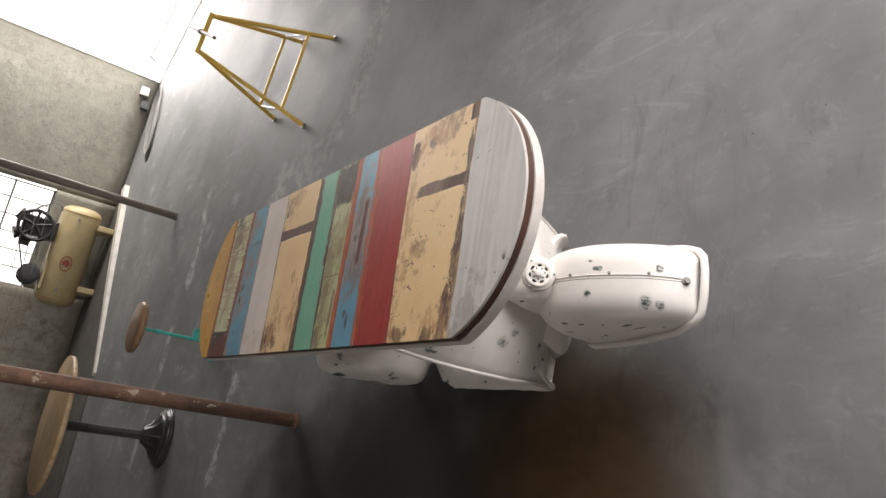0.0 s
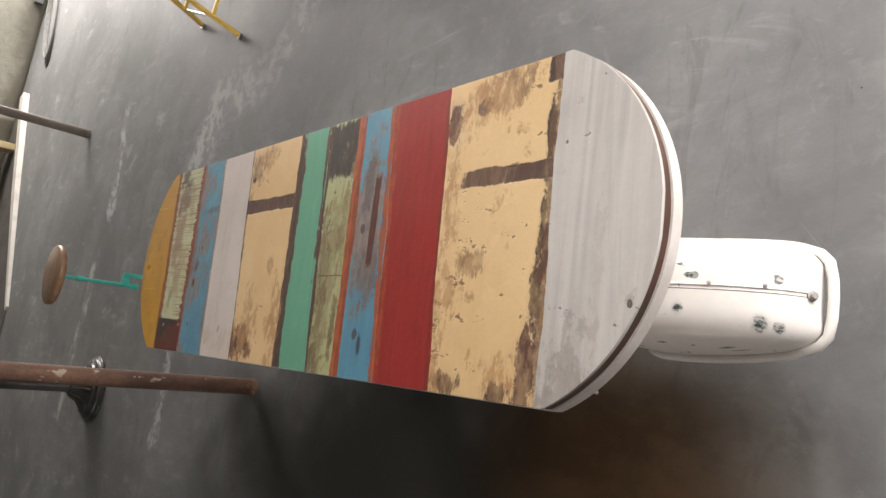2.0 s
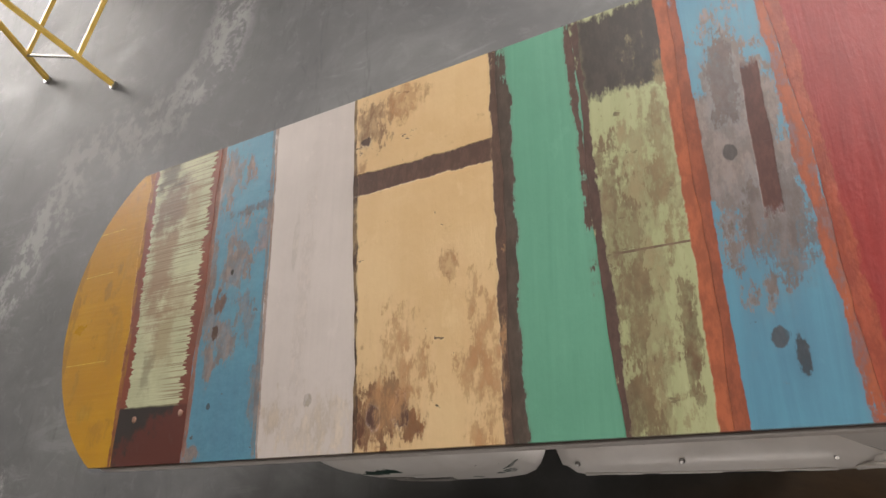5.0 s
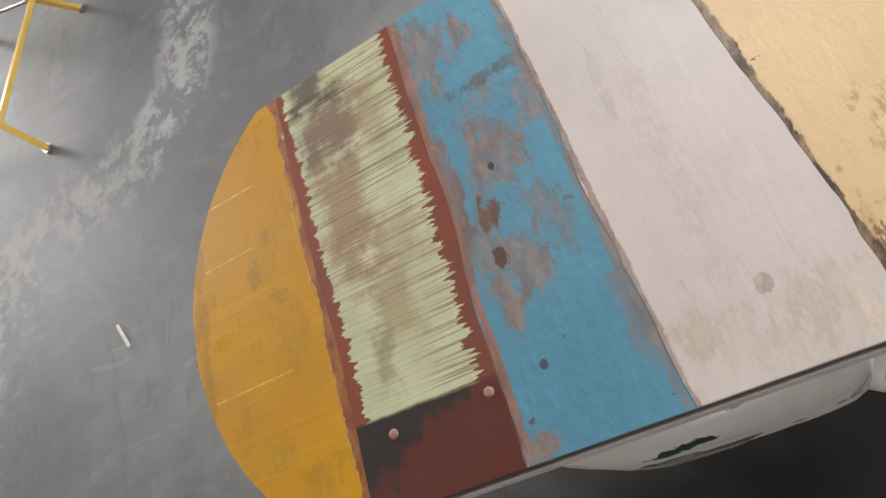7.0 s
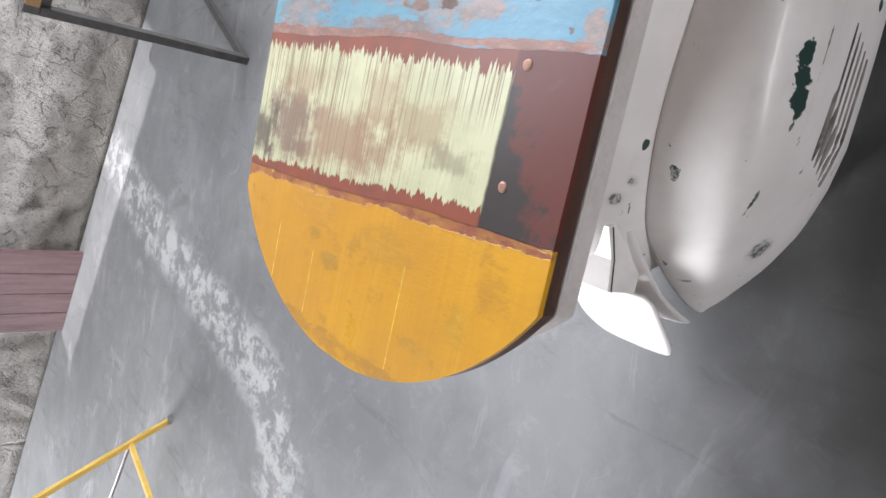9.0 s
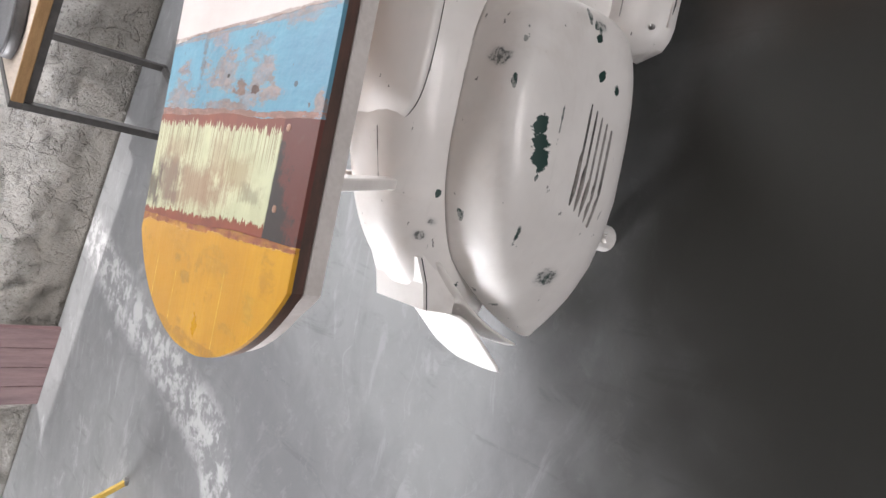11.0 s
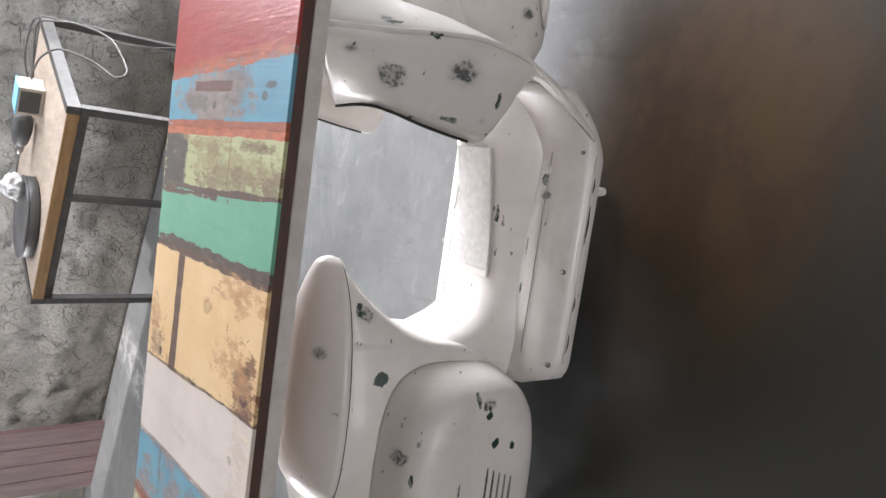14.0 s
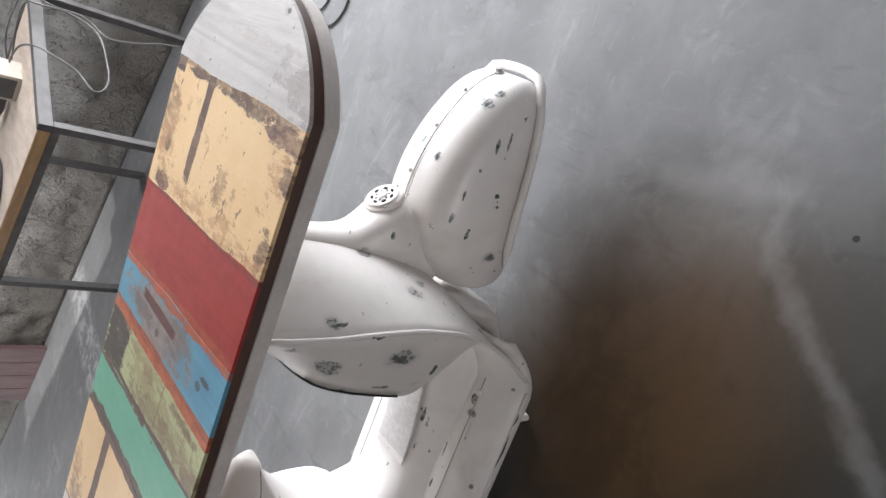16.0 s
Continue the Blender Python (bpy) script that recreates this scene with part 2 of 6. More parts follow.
P_PALE_A = paint("pale_green_paint_front", PALE, PALE2, wear=0.12, under=(0.12, 0.09, 0.05), rub=(0.24, 0.19, 0.10), patches=[
    (1.46, 2.08, 0.075, 0.085, 1.6, 1, (0.045, 0.035, 0.028)), (1.10, 2.07, 0.20, 0.022, 6.0, 0.6, (0.22, 0.17, 0.09)), (0.97, 2.085, 0.06, 0.025, 6.0, 0.6, (0.19, 0.14, 0.075)), (0.93, 2.11, 0.03, 0.02, 4.0, 0.8, (0.10, 0.06, 0.035)),
    (1.06, 2.095, 0.15, 0.020, 7.0, 0.6, (0.13, 0.085, 0.045)), (1.24, 2.035, 0.12, 0.016, 7.0, 0.55, (0.17, 0.12, 0.06)), (1.00, 2.03, 0.07, 0.010, 6.0, 0.8, (0.12, 0.075, 0.04)), (1.18, 2.12, 0.10, 0.012, 6.0, 0.7, (0.14, 0.09, 0.05)), (1.135, 2.06, 0.0016, 0.05, 2.0, 1, (0.15, 0.10, 0.06)),
    band(4, 0.005, 0.012, 1.8, 1, (0.30, 0.075, 0.028)), band(5, -0.005, 0.009, 3.0, 1, (0.075, 0.04, 0.03))])
P_GREEN = paint("green_paint", (0.15, 0.40, 0.275), (0.12, 0.34, 0.23), streak=0.3, relief=0.35, rough=0.36, patches=[
    band(6, -0.006, 0.013, 2.6, 1, (0.065, 0.045, 0.033)), band(5, 0.004, 0.007, 3.5, 1, (0.085, 0.045, 0.033), 1.38, 0.2)])
P_CREAM_B = paint("cream_paint_back", CREAM, CREAM2, wear=0.09, streak=0.10, rub=TAN, relief=0.5, patches=[
    (1.345, 2.43, 0.020, 0.17, 1.2, 1, (0.085, 0.042, 0.028)), (0.955, 2.485, 0.055, 0.045, 3.6, 0.85, (0.17, 0.075, 0.035)), (0.925, 2.535, 0.025, 0.03, 3.4, 0.9, (0.12, 0.05, 0.027)), (0.93, 2.43, 0.025, 0.018, 3.6, 0.9, (0.20, 0.09, 0.04)), (0.945, 2.50, 0.02, 0.012, 3.0, 1, (0.10, 0.045, 0.03)), (0.95, 2.45, 0.025, 0.012, 3.0, 1, (0.11, 0.05, 0.03)),
    (1.0, 2.46, 0.07, 0.04, 8.0, 0.45, TAN), (1.46, 2.53, 0.05, 0.035, 5.0, 0.7, (0.18, 0.095, 0.05)), (1.43, 2.545, 0.012, 0.014, 2.8, 1, (0.08, 0.045, 0.03)), (1.49, 2.47, 0.03, 0.03, 6.0, 0.6, TAN)] + [
    (1.17, 2.37, 0.020, 0.014, 3.5, 0.6, TAN), band(7, -0.003, 0.006, 4.0, 0.9, BROWN), band(6, 0.004, 0.009, 2.5, 1, (0.085, 0.045, 0.03)), (1.0, 2.31, 0.08, 0.03, 8.0, 0.4, TAN)])
P_WHITE = paint("white_paint", (0.66, 0.585, 0.54), (0.57, 0.505, 0.465), streak=0.16, rough=0.46, relief=0.36, patches=[
    (0.935, 2.63, 0.045, 0.09, 6.0, 0.3, (0.50, 0.42, 0.34)), (0.945, 2.60, 0.03, 0.03, 6.0, 0.35, (0.42, 0.35, 0.28)), (0.96, 2.70, 0.03, 0.02, 6.0, 0.5, (0.40, 0.33, 0.26)), (1.27, 2.69, 0.05, 0.006, 3.0, 0.5, (0.42, 0.37, 0.33)),
    (1.15, 2.66, 0.22, 0.012, 6.0, 0.35, (0.46, 0.40, 0.36)), (0.98, 2.63, 0.012, 0.01, 3.0, 0.6, (0.3, 0.25, 0.2)), band(8, -0.003, 0.004, 4.0, 0.8, (0.20, 0.12, 0.09))])
P_BLUE_B = paint("blue_paint_back", BLUE, BLUE2, wear=0.08, under=(0.10, 0.085, 0.075), rub=GREYBROWN, relief=0.30, streak=0.15, lump=1.0, patches=[
    (1.25, 2.84, 0.065, 0.036, 4.5, 0.9, GREYBROWN), (1.125, 2.86, 0.050, 0.038, 4.5, 0.9, GREYBROWN), (1.14, 2.785, 0.04, 0.03, 5.0, 0.8, (0.16, 0.15, 0.15)), (1.436, 2.885, 0.055, 0.055, 4.5, 0.9, GREYBROWN), (1.30, 2.775, 0.04, 0.018, 5.0, 0.8, (0.22, 0.16, 0.15)),
    (1.06, 2.876, 0.04, 0.012, 4.0, 0.9, GREYBROWN), (1.221, 2.90, 0.09, 0.012, 4.0, 0.9, (0.17, 0.12, 0.10))] + [
    (1.117, 2.868, 0.016, 0.012, 4.5, 1, (0.085, 0.045, 0.03)), (1.18, 2.86, 0.02, 0.02, 5.0, 0.9, (0.13, 0.075, 0.055)), (1.235, 2.845, 0.006, 0.005, 4.0, 1, (0.04, 0.035, 0.03)),
    (1.0, 2.75, 0.05, 0.014, 5.0, 0.7, GREYBROWN), (0.907, 2.885, 0.015, 0.02, 4.0, 0.8, GREYBROWN), (0.985, 2.86, 0.006, 0.005, 4.0, 0.9, (0.05, 0.07, 0.08)), (1.36, 2.82, 0.012, 0.05, 4.0, 0.8, (0.10, 0.10, 0.10)),
    band(9, -0.004, 0.007, 3.0, 1, (0.24, 0.13, 0.10)), band(8, 0.003, 0.004, 4.0, 0.8, GREYBROWN)])
YELLOW, YELLOW2 = (0.63, 0.325, 0.014), (0.54, 0.262, 0.012)
P_YELLOW = paint("yellow_paint", YELLOW, YELLOW2, grain=(70, 2.6), streak=0.22, rough=0.36, relief=0.42, wear=0.02, under=(0.2, 0.11, 0.02), rub=(0.40, 0.21, 0.02), patches=[
    (1.13, 3.18, 0.05, 0.025, 6.0, 0.45, (0.36, 0.19, 0.02)), (1.255, 3.225, 0.02, 0.012, 4.0, 0.5, (0.30, 0.16, 0.02)), (1.30, 3.195, 0.02, 0.010, 4.0, 0.5, (0.30, 0.16, 0.02)), (1.00, 3.22, 0.02, 0.02, 5.0, 0.4, (0.38, 0.21, 0.02)), (1.06, 3.27, 0.03, 0.01, 5.0, 0.5, (0.36, 0.19, 0.02)),
    (1.40, 3.26, 0.0009, 0.06, 1.2, 0.8, (0.62, 0.44, 0.08)), (1.30, 3.27, 0.0008, 0.05, 1.2, 0.8, (0.62, 0.44, 0.08)), (1.10, 3.26, 0.0008, 0.075, 1.2, 0.8, (0.60, 0.42, 0.07)), (0.95, 3.17, 0.02, 0.03, 4.0, 0.5, (0.36, 0.18, 0.02)),
    band(10, 0.002, 0.008, 4.0, 1, (0.20, 0.055, 0.022)), (1.20, 3.33, 0.20, 0.012, 5.0, 0.5, (0.30, 0.15, 0.02)), (1.33, 3.16, 0.05, 0.02, 5.0, 0.4, (0.40, 0.20, 0.02))])


def comb_paint():
    """Pale green paint combed in fine ragged strokes over rust and near-black wood."""
    k = Mat("combed_pale_paint", 0.48, coat=0.3)
    k.b.inputs["Coat Roughness"].default_value = 0.25
    x, y, _ = k.xyz()
    stroke = k.noise(1.0, 2, 0.6, (190, 4, 1))
    swell = k.noise(1.0, 2, 0.5, (30, 3, 1), shift=3.0)
    cloud = k.noise(9, 6, 0.65, shift=1.1)
    teeth = k.math("ADD", k.math("MULTIPLY", k.math("SUBTRACT", stroke, 0.5), 0.055), k.math("MULTIPLY", k.math("SUBTRACT", swell, 0.5), 0.025))
    edge = k.math("ADD", k.math("MULTIPLY_ADD", x, 0.01, 2.938 - TABLE.y), teeth)
    on = k.step(k.math("SUBTRACT", edge, y), 0.0012, -0.0012)
    far = k.math("ADD", k.math("MULTIPLY_ADD", x, 0.068, 3.100 - TABLE.y), k.math("MULTIPLY", teeth, 0.55))
    on = k.math("MULTIPLY", on, k.step(k.math("SUBTRACT", y, far), 0.0012, -0.0012))
    col = k.mix(k.step(k.noise(14, 5, 0.6, shift=2.0), 0.4, 0.65), (0.58, 0.585, 0.37), (0.50, 0.505, 0.31))
    rag = k.math("MULTIPLY", k.math("SUBTRACT", k.math("ADD", k.math("MULTIPLY", stroke, 0.35), k.math("MULTIPLY", k.noise(26, 6, 0.7, shift=4.0), 0.65)), 0.5), 4.6)
    for cx, cy, hx, hy, c, f in ((1.285, 3.055, 0.085, 0.040, (0.33, 0.21, 0.13), 0.85), (1.425, 3.050, 0.05, 0.045, (0.20, 0.13, 0.095), 0.9), (1.13, 3.012, 0.045, 0.028, (0.36, 0.27, 0.15), 0.75), (1.40, 2.99, 0.06, 0.02, (0.36, 0.25, 0.15), 0.6),
                                 (1.21, 3.0, 0.03, 0.04, (0.36, 0.24, 0.14), 0.6), (1.50, 3.08, 0.03, 0.035, (0.07, 0.05, 0.04), 0.85), (1.06, 3.045, 0.028, 0.012, (0.28, 0.24, 0.15), 0.7), (1.20, 3.06, 0.05, 0.02, (0.33, 0.21, 0.13), 0.7)):
        col = k.mix(k.math("MULTIPLY", k.box(cx - TABLE.x, cy - TABLE.y, hx, hy, rag, 0.6), f), col, c)
    lines = k.step(k.noise(1.0, 1, 0.5, (340, 3.0, 1), shift=5.0), 0.55, 0.63)
    plain_end = k.math("MAXIMUM", k.step(x, 1.09 - TABLE.x, 1.16 - TABLE.x), k.step(y, 3.02 - TABLE.y, 2.96 - TABLE.y))
    col = k.mix(k.math("MULTIPLY", k.math("MULTIPLY", lines, plain_end), 0.68), col, (0.22, 0.13, 0.07))
    base = k.mix(k.step(cloud, 0.4, 0.6), (0.24, 0.058, 0.026), (0.19, 0.055, 0.032))
    col = k.mix(on, base, col)
    bare = k.step(k.math("ADD", x, k.math("MULTIPLY", cloud, 0.012)), 1.005 - TABLE.x, 0.999 - TABLE.x)
    dark = k.step(k.math("ADD", k.math("MULTIPLY_ADD", y, 0.55, x), k.math("MULTIPLY", k.math("SUBTRACT", k.noise(11, 6, 0.7, shift=9.0), 0.5), 0.22)), 0.955 - TABLE.x + 0.55 * (3.01 - TABLE.y), 0.985 - TABLE.x + 0.55 * (3.01 - TABLE.y))
    wood = k.mix(dark, (0.115, 0.026, 0.017), (0.032, 0.023, 0.020))
    wood = k.mix(k.math("MULTIPLY", k.step(k.noise(16, 7, 0.7, shift=12.0), 0.58, 0.72), 0.35), wood, (0.13, 0.07, 0.05))
    col = k.mix(bare, col, wood)
    on = k.math("MULTIPLY", on, k.math("SUBTRACT", 1.0, bare))
    k.bump(k.math("ADD", k.math("MULTIPLY", on, 0.6), k.math("MULTIPLY", k.math("MULTIPLY", stroke, on), 0.4)), 0.4, 0.004)
    return k.done(col, k.math("MULTIPLY_ADD", cloud, 0.25, 0.33))


P_COMB = comb_paint()
DARK_EDGE = plain("dark_stained_edge", (0.05, 0.026, 0.018), (0.09, 0.04, 0.027), 14, 0.45, stretch=(1, 1, 4))
SEAM_GREY = plain("grey_seam", (0.26, 0.25, 0.235), (0.42, 0.40, 0.38), 30, 0.6)
SLOT = plain("uneven_dark_slot", (0.035, 0.033, 0.03), (0.30, 0.28, 0.26), 26, 0.7, stretch=(1, 0.35, 1))
WHITE_EDGE = plain("white_edge_paint", (0.66, 0.62, 0.59), (0.55, 0.51, 0.48), 12, 0.5)
UNDER_WOOD = plain("brown_board", (0.25, 0.13, 0.06), (0.17, 0.085, 0.04), 8, 0.6, stretch=(1, 6, 1))

SCOOTER = Vector((1.19, 2.25, 0))


CHIPS = [(0.906, 2.862, 0.440, 0.021), (0.906, 2.832, 0.449, 0.022), (0.906, 2.802, 0.456, 0.019), (1.060, 2.529, 0.557, 0.019), (0.912, 2.590, 0.333, 0.010), (1.073, 2.970, 0.536, 0.009), (0.904, 2.661, 0.306, 0.010), (0.905, 2.675, 0.243, 0.008), (0.929, 1.915, 0.573, 0.012), (1.06, 2.585, 0.556, 0.006)]
SCUFFS = [(0.976, 2.687, 0.543, 0.026), (1.095, 2.381, 0.600, 0.024), (0.915, 2.560, 0.330, 0.016), (0.965, 3.100, 0.267, 0.030), (1.110, 2.470, 0.705, 0.020), (0.909, 1.818, 0.565, 0.036), (0.934, 1.857, 0.731, 0.028),
          (0.942, 1.823, 0.820, 0.014), (1.037, 1.695, 0.477, 0.018), (1.113, 1.670, 0.596, 0.018), (0.997, 1.704, 0.517, 0.022), (1.031, 1.749, 0.314, 0.017), (0.958, 1.773, 0.303, 0.012), (0.931, 1.755, 0.750, 0.018),
          (1.111, 1.240, 0.441, 0.022), (1.205, 1.211, 0.427, 0.013), (1.132, 1.395, 0.506, 0.016), (1.051, 1.592, 0.301, 0.018), (1.104, 1.212, 0.418, 0.014), (1.105, 3.062, 0.539, 0.016), (0.955, 1.90, 0.47, 0.014), (1.014, 2.049, 0.147, 0.016), (1.08, 3.03, 0.53, 0.012)]


# slender cuts through the enamel: place, then half lengths
TAIL_CUTS = [(0.926, 2.552, 0.362, 0.016, 0.022, 0.008), (0.912, 2.575, 0.333, 0.012, 0.020, 0.006), (0.937, 2.619, 0.512, 0.012, 0.026, 0.006), (0.933, 2.734, 0.528, 0.012, 0.018, 0.004), (0.903, 2.668, 0.246, 0.010, 0.008, 0.008), (0.937, 2.640, 0.518, 0.008, 0.022, 0.005), (0.912, 2.562, 0.345, 0.012, 0.020, 0.008), (0.902, 2.775, 0.404, 0.008, 0.050, 0.003), (1.036, 2.995, 0.500, 0.016, 0.030, 0.010), (1.105, 3.075, 0.515, 0.012, 0.022, 0.008), (1.109, 3.163, 0.400, 0.012, 0.020, 0.010), (1.056, 3.190, 0.315, 0.014, 0.020, 0.008), (0.947, 2.885, 0.511, 0.010, 0.014, 0.003)]
BOARDS_CUTS = [(1.116, 2.115, 0.211, 0.008, 0.030, 0.008), (1.05, 2.195, 0.148, 0.003, 0.030, 0.006), (1.005, 2.123, 0.143, 0.006, 0.006, 0.006), (1.101, 2.371, 0.617, 0.012, 0.026, 0.010), (1.119, 2.405, 0.709, 0.006, 0.006, 0.006), (1.05, 2.30, 0.148, 0.004, 0.020, 0.006), (1.102, 2.125, 0.198, 0.006, 0.025, 0.008), (1.022, 2.007, 0.149, 0.012, 0.018, 0.006)]
SHIELD_CUTS = [(0.93, 1.838, 0.145, 0.010, 0.022, 0.012), (0.926, 1.865, 0.445, 0.010, 0.022, 0.008), (0.951, 1.915, 0.555, 0.010, 0.010, 0.030), (0.928, 1.756, 0.730, 0.008, 0.010, 0.024), (0.895, 1.766, 0.660, 0.006, 0.008, 0.022), (0.919, 1.847, 0.449, 0.010, 0.016, 0.008)]
FRONT_CUTS = [(0.997, 1.789, 0.261, 0.008, 0.014, 0.020), (1.117, 1.616, 0.533, 0.012, 0.016, 0.007), (1.205, 1.368, 0.501, 0.008, 0.022, 0.012), (1.132, 1.395, 0.506, 0.007, 0.026, 0.010), (1.059, 1.324, 0.406, 0.010, 0.030, 0.006), (1.063, 1.513, 0.459, 0.010, 0.016, 0.008),
              (1.056, 1.311, 0.377, 0.010, 0.048, 0.005), (1.057, 1.389, 0.433, 0.010, 0.007, 0.006), (1.059, 1.452, 0.451, 0.010, 0.018, 0.004), (1.045, 1.436, 0.362, 0.010, 0.008, 0.008), (1.046, 1.462, 0.350, 0.010, 0.006, 0.006), (1.051, 1.545, 0.405, 0.010, 0.022, 0.008), (1.111, 1.235, 0.443, 0.010, 0.022, 0.008)]
COWL_CUTS = [(0.935, 3.023, 0.428, 0.014, 0.032, 0.010), (0.950, 3.045, 0.415, 0.010, 0.012, 0.006), (0.905, 2.905, 0.440, 0.010, 0.010, 0.006), (0.965, 3.100, 0.267, 0.012, 0.026, 0.008)]
CUTS = TAIL_CUTS + BOARDS_CUTS + SHIELD_CUTS + FRONT_CUTS + COWL_CUTS


def scooter_paint():
    """Off-white brushed enamel, chipped to green primer and scuffed grey in spots."""
    k = Mat("worn_white_enamel", 0.36, coat=0.2)
    cloud = k.noise(5, 4, 0.6)
    col = k.mix(k.step(cloud, 0.35, 0.65), (0.84, 0.81, 0.78), (0.765, 0.735, 0.705))
    brush = k.noise(1.0, 5, 0.65, (9, 9, 60), shift=1.5)
    col = k.mix(k.math("MULTIPLY", k.step(brush, 0.55, 0.75), 0.10), col, (0.5, 0.47, 0.44))
    grime = k.step(k.noise(3.4, 7, 0.66, warp=0.6, shift=8.8), 0.52, 0.70)
    col = k.mix(k.math("MULTIPLY", grime, 0.28), col, (0.52, 0.46, 0.39))
    wob = k.math("MULTIPLY", k.math("SUBTRACT", k.noise(32, 5, 0.62, (1, 1.2, 0.9)), 0.5), 2.6)
    streaks = k.step(k.noise(1.0, 4, 0.7, (150, 70, 60), shift=2.2), 0.44, 0.58)
    near, chips = 9.0, 0.0
    for sx, sy, sz, r in SCUFFS:
        near = k.math("MINIMUM", near, k.math("DIVIDE", k.vmath("DISTANCE", k.vmath("MULTIPLY", k.co, (1, 1.15, 0.8)), (sx - SCOOTER.x, (sy - SCOOTER.y) * 1.15, sz * 0.8)), r))
    halo = k.step(k.math("MULTIPLY_ADD", wob, 0.35, near), 1.35, 0.35)
    core = k.step(k.math("MULTIPLY_ADD", near, 1.3, wob), 1.15, 0.75)
    for sx, sy, sz, r in CHIPS:
        chips = k.math("MAXIMUM", chips, k.blob((sx - SCOOTER.x, sy - SCOOTER.y, sz), r, wob, 0.08))
    cut = 9.0
    for sx, sy, sz, rx, ry, rz in CUTS:
        away = k.vmath("SUBTRACT", k.co, (sx - SCOOTER.x, sy - SCOOTER.y, sz))
        cut = k.math("MINIMUM", cut, k.vmath("LENGTH", k.vmath("MULTIPLY", away, (1 / rx, 1 / ry, 1 / rz))))
    cut = k.step(k.math("MULTIPLY_ADD", wob, 1.0, cut), 0.82, 0.66)
    chips = k.math("MAXIMUM", chips, k.math("MULTIPLY", cut, k.math("MULTIPLY_ADD", streaks, 0.4, 0.6)))
    col = k.mix(k.math("MULTIPLY", halo, 0.32), col, (0.20, 0.215, 0.21))
    col = k.mix(k.math("MULTIPLY", core, k.math("MULTIPLY_ADD", streaks, 0.7, 0.18)), col, (0.05, 0.062, 0.062))
    col = k.mix(chips, col, (0.018, 0.050, 0.042))
    tiny = k.step(k.noise(30, 6, 0.62, (1.5, 0.6, 1.3), shift=6.0), 0.676, 0.694)
    col = k.mix(k.math("MULTIPLY", tiny, 0.85), col, (0.05, 0.05, 0.048))
    k.bump(k.math("ADD", k.math("MULTIPLY", cloud, 0.5), k.math("MULTIPLY_ADD", brush, 0.25, k.math("MULTIPLY", chips, -0.5))), 0.10, 0.01)
    return k.done(col, k.math("MULTIPLY_ADD", cloud, 0.25, 0.27))


ENAMEL = scooter_paint()
MAT_GRIT = plain("gritty_white_mat", (0.80, 0.78, 0.76), (0.66, 0.64, 0.62), 60, 0.75, bump=0.8)
BLACK = plain("black_gap", (0.012, 0.012, 0.011), (0.025, 0.022, 0.02), 20, 0.7)
STEEL = plain("dull_steel", (0.42, 0.41, 0.40), (0.30, 0.29, 0.28), 30, 0.38, 1.0)


